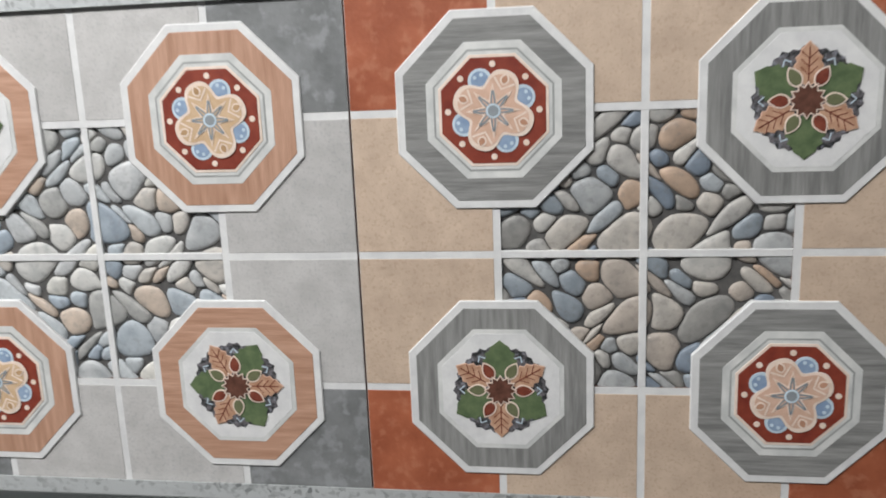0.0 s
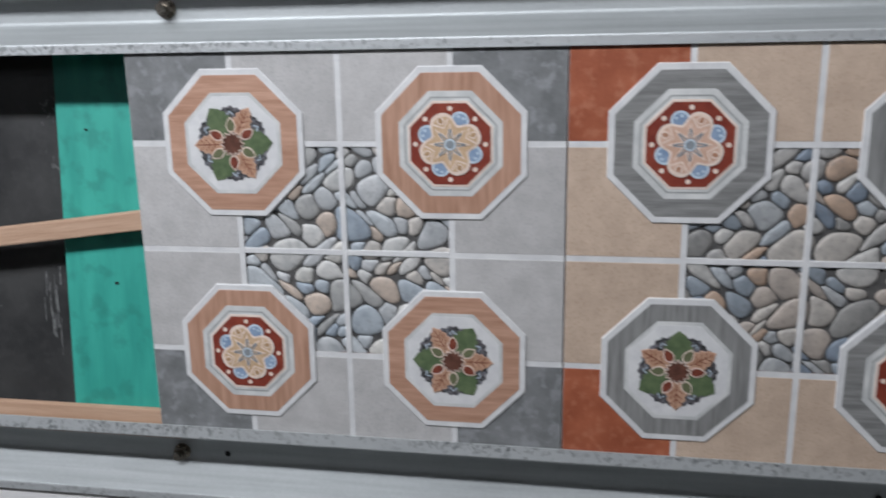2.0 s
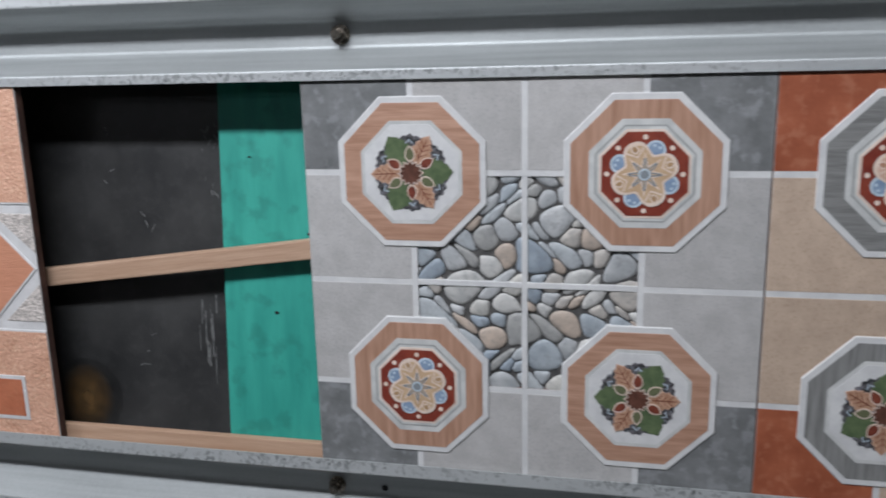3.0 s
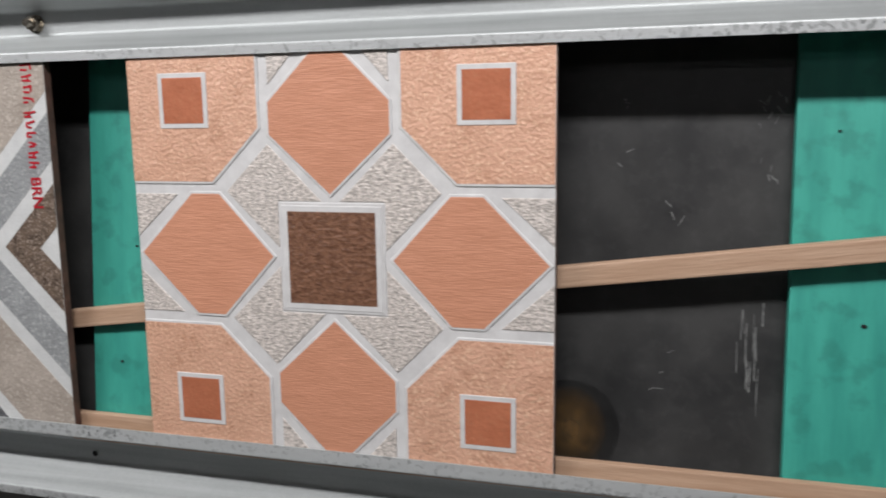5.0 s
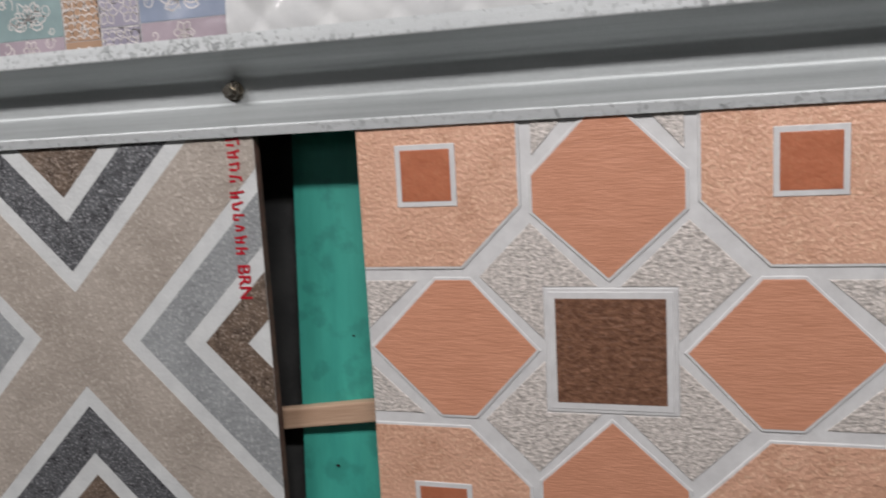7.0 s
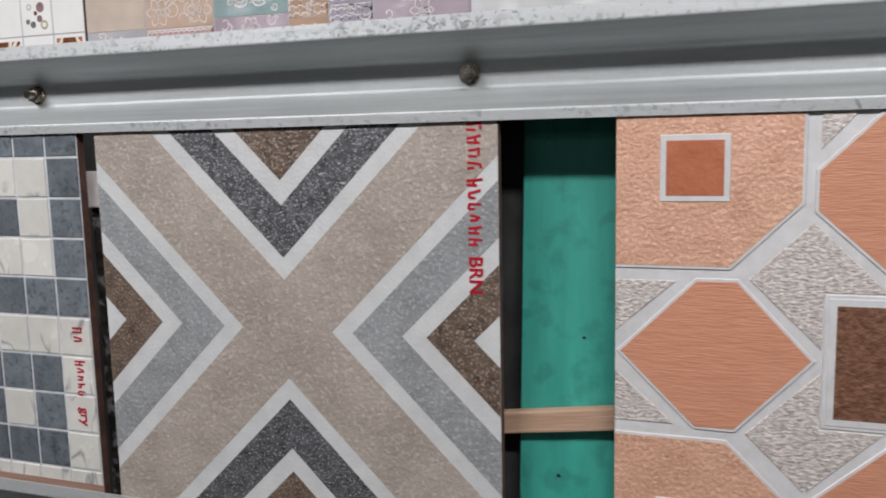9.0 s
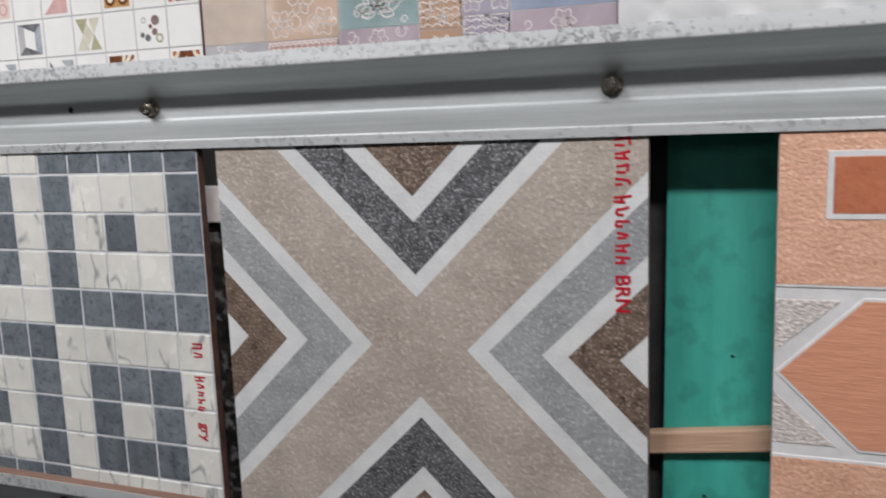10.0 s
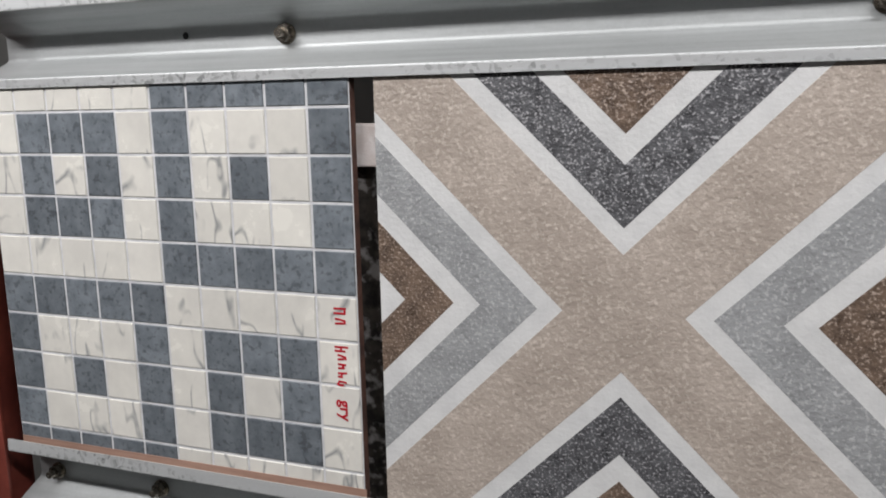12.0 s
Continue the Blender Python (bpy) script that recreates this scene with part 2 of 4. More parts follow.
M["line_b"] = mat("raised_white_line", (0.69, 0.685, 0.68), (0.60, 0.592, 0.588), scale=60, rough=0.38, bump=0.1)
# Pale specks in the beige, charcoal, grey and brown are glints painted in.
M["beige_x"] = mat("beige_cement_print", (0.43, 0.375, 0.325), (0.345, 0.298, 0.255), scale=22, rough=0.34, bump=0.8, bump_scale=260, speck=(0.66, 0.60, 0.53), speck_amount=0.42, speck_scale=330)
M["white_x"] = mat("chalk_white_print", (0.66, 0.67, 0.66), (0.58, 0.59, 0.585), scale=40, rough=0.4, bump=0.25, bump_scale=300)
M["char_x"] = mat("charcoal_print", (0.115, 0.118, 0.125), (0.055, 0.056, 0.06), scale=90, rough=0.3, bump=1.0, bump_scale=300, speck=(0.44, 0.44, 0.45), speck_amount=0.8, speck_scale=480)
M["grey_x"] = mat("mid_grey_print", (0.33, 0.342, 0.345), (0.25, 0.26, 0.263), scale=40, rough=0.32, bump=0.8, bump_scale=260, speck=(0.56, 0.565, 0.57), speck_amount=0.5, speck_scale=380)
M["brown_x"] = mat("brown_cement_print", (0.175, 0.125, 0.092), (0.09, 0.064, 0.048), scale=70, rough=0.3, bump=1.0, bump_scale=300, speck=(0.44, 0.36, 0.3), speck_amount=0.75, speck_scale=480)
M["mosaic_dark"] = mat("slate_mosaic", (0.18, 0.205, 0.225), (0.115, 0.133, 0.15), scale=60, rough=0.33, bump=0.2, bump_scale=250, speck=(0.05, 0.055, 0.062), speck_amount=0.6, speck_scale=190, rand=0.16)
M["mosaic_white"] = mat("marble_white_mosaic", (0.72, 0.71, 0.65), (0.62, 0.61, 0.565), scale=22, rough=0.25, rand=0.05, vein=(0.27, 0.28, 0.28))
M["strip"] = mat("dull_reddish_wood", (0.36, 0.225, 0.17), (0.25, 0.15, 0.11), scale=9, rough=0.7, stretch=(1, 14, 14))
M["mosaic_joint"] = mat("white_mosaic_joint", (0.66, 0.67, 0.68), (0.5, 0.51, 0.52), scale=60, rough=0.5)
M["tile_edge"] = mat("fired_clay_edge", (0.15, 0.075, 0.055), (0.07, 0.038, 0.03), scale=50, rough=0.8, bump=0.4)
M["zinc"] = galvanised("galvanised_sheet", 0.16, 0.05, (0.325, 0.342, 0.342), (0.47, 0.492, 0.49), 420)
M["zinc_lip"] = galvanised("spangled_galvanised_edge", 0.8, 0.4, (0.16, 0.17, 0.17), (0.56, 0.58, 0.58), 300)
M["bolt"] = mat("yellow_zinc_bolt", (0.46, 0.42, 0.36), (0.20, 0.18, 0.15), scale=160, rough=0.25, metal=0.95, bump=0.15)
M["hole"] = mat("black_void", (0.01, 0.01, 0.011), None, rough=0.9)
M["green"] = mat("teal_green_paint", (0.055, 0.38, 0.30), (0.036, 0.285, 0.228), scale=9, rough=0.5, stretch=(4, 1, 0.7), bump=0.2, bump_scale=60, speck=(0.02, 0.15, 0.12), speck_amount=0.35, speck_scale=45)
M["black"] = mat("scuffed_black_board", (0.046, 0.046, 0.045), (0.024, 0.0245, 0.025), scale=14, rough=0.42, bump=0.15, bump_scale=80, speck=(0.075, 0.075, 0.073), speck_amount=0.16, speck_scale=110, rough_var=0.15)
M["scuff"] = mat("chalky_scuff", (0.22, 0.225, 0.22), (0.08, 0.082, 0.08), scale=150, rough=0.8)
M["brown_tint"] = mat("fading_brown_patch", (0.14, 0.075, 0.02), (0.06, 0.035, 0.012), scale=90, rough=0.7)


def fading(material, radius):
    """Lets a patch thin out from its middle to nothing at the radius."""
    t = material.node_tree
    out = [n for n in t.nodes if n.type == "OUTPUT_MATERIAL"][0]
    shader = out.inputs["Surface"].links[0].from_socket
    tc, mp, gr = t.nodes.new("ShaderNodeTexCoord"), t.nodes.new("ShaderNodeMapping"), t.nodes.new("ShaderNodeTexGradient")
    clear, mix = t.nodes.new("ShaderNodeBsdfTransparent"), t.nodes.new("ShaderNodeMixShader")
    mp.inputs["Scale"].default_value = (1 / radius[0], 0.0, 1 / radius[1])
    gr.gradient_type = "SPHERICAL"
    t.links.new(tc.outputs["Object"], mp.inputs["Vector"])
    t.links.new(mp.outputs["Vector"], gr.inputs["Vector"])
    t.links.new(gr.outputs["Fac"], mix.inputs["Fac"])
    t.links.new(clear.outputs["BSDF"], mix.inputs[1])
    t.links.new(shader, mix.inputs[2])
    t.links.new(mix.outputs["Shader"], out.inputs["Surface"])


fading(M["brown_tint"], (0.033, 0.039))
M["batten"] = mat("raw_pine", (0.53, 0.36, 0.25), (0.43, 0.275, 0.18), scale=9, rough=0.6, stretch=(1, 14, 14), bump=0.3, bump_scale=40, bump_stretch=(1, 12, 12))
M["post_red"] = mat("oxide_red_paint", (0.20, 0.045, 0.03), (0.12, 0.025, 0.018), scale=25, rough=0.5, bump=0.2)
M["dusty_dark"] = mat("dusty_dark_steel", (0.075, 0.065, 0.055), (0.015, 0.014, 0.013), scale=60, rough=0.7, bump=0.6, bump_scale=150, spread=(0.4, 0.62), speck=(0.42, 0.41, 0.40), speck_amount=0.7, speck_scale=75)
M["foam"] = mat("white_foam", (0.75, 0.72, 0.70), (0.62, 0.56, 0.53), scale=60, rough=0.8, bump=0.4)
M["ink"] = mat("red_marker_ink", (0.52, 0.012, 0.03), (0.38, 0.008, 0.02), scale=200, rough=0.35)
M["glaze_white"] = mat("white_glaze", (0.78, 0.77, 0.75), (0.72, 0.71, 0.69), scale=20, rough=0.08, coat=0.3, rough_var=0.03)
M["glaze_marble"] = mat("white_embossed_glaze", (0.66, 0.66, 0.65), (0.56, 0.565, 0.565), scale=16, rough=0.06, bump=0.15, bump_scale=60, rough_var=0.03, spread=(0.3, 0.6))
M["glaze_cream"] = mat("cream_glaze", (0.76, 0.70, 0.58), (0.66, 0.58, 0.44), scale=40, rough=0.15, rough_var=0.03)
M["joint_grey"] = mat("grey_glaze_joint", (0.42, 0.42, 0.42), None, scale=60, rough=0.4)
for key, c in (("p_pink", (0.52, 0.32, 0.29)), ("p_peach", (0.56, 0.38, 0.26)), ("p_sand", (0.62, 0.50, 0.40)), ("p_teal", (0.24, 0.36, 0.36)), ("p_orange", (0.50, 0.29, 0.16)),
               ("p_lilac", (0.36, 0.33, 0.42)), ("p_blue", (0.27, 0.33, 0.46)), ("p_mauve", (0.42, 0.33, 0.38)), ("p_grey", (0.46, 0.45, 0.47))):
    c = tuple(0.8 * v + 0.1 for v in c)
    M[key] = mat("watercolour_" + key[2:], c, tuple(v * 0.78 for v in c), scale=18, rough=0.08, rough_var=0.03, bump=0.5, bump_scale=17, cells=0.006)
M["p_line"] = mat("chalk_drawn_line", (0.78, 0.73, 0.70), None, scale=60, rough=0.1)
M["d_brown"] = mat("brown_ornament_print", (0.20, 0.075, 0.035), (0.11, 0.04, 0.02), scale=120, rough=0.1, rough_var=0.03)
M["d_mauve"] = mat("mauve_grey_print", (0.27, 0.19, 0.19), (0.18, 0.12, 0.12), scale=120, rough=0.1, rough_var=0.03)
M["d_rust"] = mat("rust_ornament_print", (0.42, 0.16, 0.07), (0.33, 0.11, 0.05), scale=120, rough=0.1, rough_var=0.03)
M["d_tan"] = mat("tan_ornament_print", (0.58, 0.40, 0.27), (0.48, 0.30, 0.19), scale=120, rough=0.1, rough_var=0.03)
M["d_olive"] = mat("olive_ornament_print", (0.42, 0.40, 0.26), (0.30, 0.29, 0.18), scale=120, rough=0.1, rough_var=0.03)
M["d_grey"] = mat("grey_ornament_print", (0.20, 0.205, 0.21), (0.11, 0.115, 0.12), scale=120, rough=0.1, rough_var=0.03)
M["d_gold"] = mat("gold_ornament_print", (0.50, 0.31, 0.12), (0.40, 0.24, 0.09), scale=120, rough=0.1, rough_var=0.03)
M["d_slate"] = mat("pale_slate_print", (0.40, 0.43, 0.45), (0.30, 0.33, 0.35), scale=120, rough=0.1, rough_var=0.03)
M["d_sage"] = mat("pale_sage_print", (0.60, 0.58, 0.46), (0.52, 0.50, 0.40), scale=120, rough=0.1, rough_var=0.03)
M["d_blush"] = mat("pale_blush_print", (0.70, 0.58, 0.52), (0.62, 0.50, 0.45), scale=120, rough=0.1, rough_var=0.03)
M["d_pink"] = mat("pink_ornament_print", (0.62, 0.40, 0.38), None, scale=120, rough=0.1, rough_var=0.03)
# Tones of the unseen room, kept dim to hold back bounced light.
M["wall_paint"] = mat("dim_grey_wall_paint", (0.20, 0.198, 0.19), (0.15, 0.148, 0.142), scale=3, rough=0.8, bump=0.2, bump_scale=60)
M["ceiling_paint"] = mat("grey_ceiling_paint", (0.42, 0.42, 0.41), (0.36, 0.36, 0.355), scale=3, rough=0.85)
M["floor_tile"] = mat("grey_floor_tile", (0.14, 0.135, 0.13), (0.10, 0.098, 0.094), scale=5, rough=0.35)


# ---------------------------------------------------------------- shapes
def part(name, bm, material, parent=None, label="", loc=None):
    """Links a bmesh, or a ready mesh, as one object under a thing or part."""
    if isinstance(bm, bmesh.types.BMesh):
        me = bpy.data.meshes.new(name)
        bm.to_mesh(me)
        bm.free()
        me.materials.append(material)
    else:
        me = bm
    ob = new(name, me)
    if parent is not None:
        ob.parent = parent
    if loc:
        ob.location = loc
    if label:
        tagged(ob, label)
    return ob


def thing(name, x, y, z, label, category, group="", kind=""):
    e = new(name)
    e.empty_display_size = 0.05
    e.location = (x, y, z)
    return tagged(e, label, category, group, kind)


def area(p):
    return 0.5 * sum(a[0] * b[1] - b[0] * a[1] for a, b in zip(p, p[1:] + p[:1]))


def inset(p, d):
    """The polygon p of (x, z), counter-clockwise, drawn in by d."""
    if area(p) < 0:
        p = p[::-1]
    out, k = [], len(p)
    for i in range(k):
        a, b, c = Vector(p[i - 1]), Vector(p[i]), Vector(p[(i + 1) % k])
        u, v = (b - a).normalized(), (c - b).normalized()
        n1, n2 = Vector((-u.y, u.x)), Vector((-v.y, v.x))
        s = n1 + n2
        q = max(0.3, 1 + n1.dot(n2))
        out.append(tuple(b + s * (d / q)))
    return out


def slab(bm, p, back, front, bevel=0.0004):
    """A flat piece with the outline p of (x, z), from y = back to y = front (towards the viewer, smaller y), with a soft edge."""
    if area(p) < 0:
        p = p[::-1]
    q = inset(p, bevel) if bevel else p
    mid = front + bevel
    r0 = [bm.verts.new((x, back, z)) for x, z in p]
    rings = [r0]
    if bevel:
        rings.append([bm.verts.new((x, min(mid, back - 0.00005), z)) for x, z in p])
    rings.append([bm.verts.new((x, front, z)) for x, z in q])
    k = len(p)
    for a, b in zip(rings, rings[1:]):
        for i in range(k):
            bm.faces.new((a[i], a[(i + 1) % k], b[(i + 1) % k], b[i]))
    bm.faces.new(rings[-1])
    bm.faces.new(r0[::-1])
    return bm


def piece(p, back, front, bevel=0.0004):
    return slab(bmesh.new(), p, back, front, bevel)


def rect(x0, z0, x1, z1):
    return [(x0, z0), (x1, z0), (x1, z1), (x0, z1)]


def octagon(ap, cx=0, cz=0):
    r = ap / math.cos(math.pi / 8)
    return [(cx + r * math.cos(math.pi / 8 + i * math.pi / 4), cz + r * math.sin(math.pi / 8 + i * math.pi / 4)) for i in range(8)]


def star(n, r1, r2, turn=0.0, cx=0, cz=0):
    return [(cx + (r1 if i % 2 == 0 else r2) * math.cos(turn + i * math.pi / n), cz + (r1 if i % 2 == 0 else r2) * math.sin(turn + i * math.pi / n)) for i in range(2 * n)]


def circle(r, cx=0, cz=0, n=14, sx=1.0):
    return [(cx + sx * r * math.cos(2 * math.pi * i / n), cz + r * math.sin(2 * math.pi * i / n)) for i in range(n)]


def leaf(r0, r1, w, turn, teeth=0, n=9):
    """A pointed leaf from radius r0 to r1 along the angle turn, of half width w."""
    right, left = [], []
    for i in range(n + 1):
        s = i / n
        h = w * math.sin(math.pi * s ** 0.85) ** 0.8 if 0 < s < 1 else 0.0
        if teeth and 0 < i < n:
            h *= 1.0 + (0.14 if i % 2 else -0.1)
        r = r0 + (r1 - r0) * s
        right.append((r, -h))
        left.append((r, h))
    pts = right + left[1:-1][::-1]
    c, s = math.cos(turn), math.sin(turn)
    return [(x * c - y * s, x * s + y * c) for x, y in pts]


def ribbon(bm, pts, w, y):
    """A drawn line through the points (x, z), of width w, as a thin raised strip."""
    vs = []
    for i, (x, z) in enumerate(pts):
        a, b = pts[max(0, i - 1)], pts[min(len(pts) - 1, i + 1)]
        d = Vector((b[0] - a[0], b[1] - a[1]))
        d = d.normalized() if d.length else Vector((1, 0))
        nx, nz = -d.y * w / 2, d.x * w / 2
        vs.append((bm.verts.new((x + nx, y, z + nz)), bm.verts.new((x - nx, y, z - nz))))
    for (a, b), (c, d) in zip(vs, vs[1:]):
        bm.faces.new((a, b, d, c))
    return bm


def box(bm, x0, y0, z0, x1, y1, z1, bevel=0.0):
    v = [bm.verts.new((x, y, z)) for x in (x0, x1) for y in (y0, y1) for z in (z0, z1)]
    fs = [bm.faces.new([v[i] for i in f]) for f in ((0, 1, 3, 2), (4, 6, 7, 5), (0, 4, 5, 1), (2, 3, 7, 6), (0, 2, 6, 4), (1, 5, 7, 3))]
    if bevel:
        es = list({e for f in fs for e in f.edges})
        bmesh.ops.bevel(bm, geom=es, offset=bevel, segments=2, affect="EDGES", profile=0.6)
    return bm


def clip(p, a, b, c):
    """Keeps the part of polygon p where a*x + b*z <= c."""
    out = []
    for i in range(len(p)):
        p0, p1 = p[i], p[(i + 1) % len(p)]
        d0, d1 = a * p0[0] + b * p0[1] - c, a * p1[0] + b * p1[1] - c
        if d0 <= 0:
            out.append(p0)
        if (d0 < 0 < d1) or (d1 < 0 < d0):
            s = d0 / (d0 - d1)
            out.append((p0[0] + s * (p1[0] - p0[0]), p0[1] + s * (p1[1] - p0[1])))
    return out


# ---------------------------------------------------------------- the unseen room added round the rack
def room():
    x0, x1, y0, y1 = -7.0, 4.0, -9.0, 0.42
    t = 0.12
    # Floor, ceiling and walls are out of view, added to close in the light.
    tagged(part("floor", box(bmesh.new(), x0, y0, FLOOR_Z - t, x1, y1, FLOOR_Z), M["floor_tile"]), "unseen grey shop floor, added under the rack", "floor", kind="structure")
    tagged(part("ceiling", box(bmesh.new(), x0, y0, CEIL_Z, x1, y1, CEIL_Z + t), M["ceiling_paint"]), "unseen grey shop ceiling, added over the rack", "ceiling", kind="structure")
    for name, b in (("wall_north", (x0 - t, y1, x1 + t, y1 + t)), ("wall_south", (x0 - t, y0 - t, x1 + t, y0)), ("wall_west", (x0 - t, y0, x0, y1)), ("wall_east", (x1, y0, x1 + t, y1))):
        tagged(part(name, box(bmesh.new(), b[0], b[1], FLOOR_Z - t, b[2], b[3], CEIL_Z + t), M["wall_paint"]), "unseen dim grey shop wall, added round the rack", "wall", kind="structure")


def tube_light(x, y, z, length, glow, energy):
    """A tube batten, hung on two rods where it is below the ceiling."""
    e = thing("ceiling_light", x, y, z, "white fluorescent tube batten hung below the ceiling", "ceiling light", "ceiling lights")
    part("housing", box(bmesh.new(), -length / 2, -0.05, -0.05, length / 2, 0.05, 0.0, 0.006), M["ceiling_paint"], e)
    for sx in (-0.4, 0.4):
        if CEIL_Z - z > 0.02:
            part("hanger", box(bmesh.new(), sx * length - 0.004, -0.004, 0, sx * length + 0.004, 0.004, CEIL_Z - z), M["bolt"], e)
    m, nt, b = nodes_of("glowing_tube")
    b.inputs["Emission Color"].default_value = (1.0, 0.96, 0.97, 1)
    b.inputs["Emission Strength"].default_value = glow
    bm = bmesh.new()
    bmesh.ops.create_cone(bm, cap_ends=True, segments=12, radius1=0.016, radius2=0.016, depth=length * 0.96, matrix=Matrix.Translation((0, 0, -0.075)) @ Matrix.Rotation(math.pi / 2, 4, "Y"))
    part("tube", bm, m, e, "glowing white tube")
    if energy:
        lamp = bpy.data.lights.new("tube_lamp", "AREA")
        lamp.shape, lamp.size, lamp.size_y, lamp.energy, lamp.color = "RECTANGLE", length, 0.1, energy, (1.0, 0.965, 0.965)
        ob = new("tube_lamp", lamp)
        ob.parent = e
        ob.location = (0, 0, -0.1)
        ob.rotation_euler = (radians(40), 0, 0)


room()
tube_light(-1.95, -1.0, 1.42, 1.2, 16, 31)
tube_light(-0.08, -1.0, 1.42, 1.2, 16, 26)
for tx, ty in ((-2.9, -4.3), (0.6, -4.3), (-4.9, -6.6), (-3.3, -6.6), (-1.2, -6.6), (1.6, -6.6)):
    tube_light(tx, ty, CEIL_Z, 1.2, 20, 0)

# ---------------------------------------------------------------- rack frame
X_LEFT, X_RIGHT, ROW = -1.615, 1.45, 0.448


def rail(zc, x0, x1):
    """A folded steel channel with an open hollow front: lips up and down, sloping flanges and a flat web. zc: the web's middle."""
    def fold(p, c, q, r, n=4):
        """The corner c between p and q, rounded with the radius r."""
        p, c, q = Vector(p), Vector(c), Vector(q)
        u, v = (p - c).normalized(), (q - c).normalized()
        a, b = c + u * r, c + v * r
        return [tuple((1 - k / n) ** 2 * a + 2 * k / n * (1 - k / n) * c + (k / n) ** 2 * b) for k in range(n + 1)]
    pts = [(-0.0036, -0.0402), (-0.0042, -0.0312), (0.034, -0.0125), (0.034, 0.0125), (-0.0042, 0.0312), (-0.0036, 0.0446)]
    prof = [pts[0]]
    for k in range(1, 5):
        prof += fold(pts[k - 1], pts[k], pts[k + 1], 0.0016 if k in (1, 4) else 0.0035)
    prof.append(pts[-1])
    t = 0.0013

    def sweep(line, soft=True):
        """The folded line, given a thickness and run along the rail."""
        back = []
        for i, (y, z) in enumerate(line):
            a, b = line[max(0, i - 1)], line[min(len(line) - 1, i + 1)]
            d = Vector((b[0] - a[0], b[1] - a[1])).normalized()
            back.append((y + d.y * t, z - d.x * t))
        ring = line + back[::-1]
        k, bm, rows, steps = len(ring), bmesh.new(), [], 60
        for i in range(steps + 1):
            x = x0 + (x1 - x0) * i / steps
            w = 0.0006 * noise.noise(Vector((x * 2.3, zc * 5, 0))) + 0.00025 * noise.noise(Vector((x * 11, zc * 5, 3)))
            rows.append([bm.verts.new((x, y + w, zc + z + 0.6 * w)) for y, z in ring])
        for a, b in zip(rows, rows[1:]):
            for j in range(k):
                bm.faces.new((a[j], a[(j + 1) % k], b[(j + 1) % k], b[j])).smooth = soft and j not in (len(line) - 1, k - 1)
        bm.faces.new(rows[0])
        bm.faces.new(rows[-1][::-1])
        bmesh.ops.recalc_face_normals(bm, faces=bm.faces)
        return bm

    e = thing("display_rail", 0, 0, 0, "galvanised folded steel channel holding rows of tiles", "rail", "rack rails")
    part("channel", sweep(prof[3:-3]), M["zinc"], e)
    part("lip", sweep(prof[:4], False), M["zinc_lip"], e, "spangled down-turned lip")
    part("lip", sweep(prof[-4:], False), M["zinc_lip"], e, "spangled up-turned lip")
    return e


def hex_bolt(parent, x, z, turn):
    """A hexagon head with a washer and a domed cap in the channel's web."""
    def disc(bm, r, y0, y1, seg, r2=None):
        bmesh.ops.create_cone(bm, cap_ends=True, segments=seg, radius1=r, radius2=r2 or r, depth=abs(y1 - y0), matrix=Matrix.Translation((0, (y0 + y1) / 2, 0)) @ Matrix.Rotation(math.pi / 2, 4, "X") @ Matrix.Rotation(turn, 4, "Z"))
        return bm
    bolt = part("bolt", disc(bmesh.new(), 0.0092, 0.034, 0.0322, 20), M["bolt"], parent, "dull yellow-zinc bolt", (x, 0, z))
    part("bolt_head", disc(bmesh.new(), 0.0076, 0.0323, 0.0255, 6), M["bolt"], bolt)
    part("bolt_end", disc(bmesh.new(), 0.0046, 0.0255, 0.0185, 12, 0.0038), M["bolt"], bolt)


def drilled_hole(parent, x, z):
    bm = bmesh.new()
    bmesh.ops.create_circle(bm, cap_ends=True, segments=14, radius=0.0033, matrix=Matrix.Translation((0, 0.0328, 0)) @ Matrix.Rotation(math.pi / 2, 4, "X"))
    part("drilled_hole", bm, M["hole"], parent, "small dark drilled hole", (x, 0, z))


upper_rail = rail(0.4215, X_LEFT + 0.008, X_RIGHT)
lower_rail = rail(0.4215 - ROW, X_LEFT - 0.012, X_RIGHT)
for i, x in enumerate((-1.284, -0.820, 0.0285)):
    hex_bolt(upper_rail, x, 0.4215, 0.3 + i)
drilled_hole(upper_rail, -1.389, 0.4245)
for i, x in enumerate((-1.600, -1.462, 0.0015)):
    hex_bolt(lower_rail, x, -0.0300, 0.9 + i)
for x in (0.0526, 0.691, -0.794):
    drilled_hole(lower_rail, x, -0.0295)


LEAN = math.atan(0.09)  # the loose boards stand in the lower channel and lean back


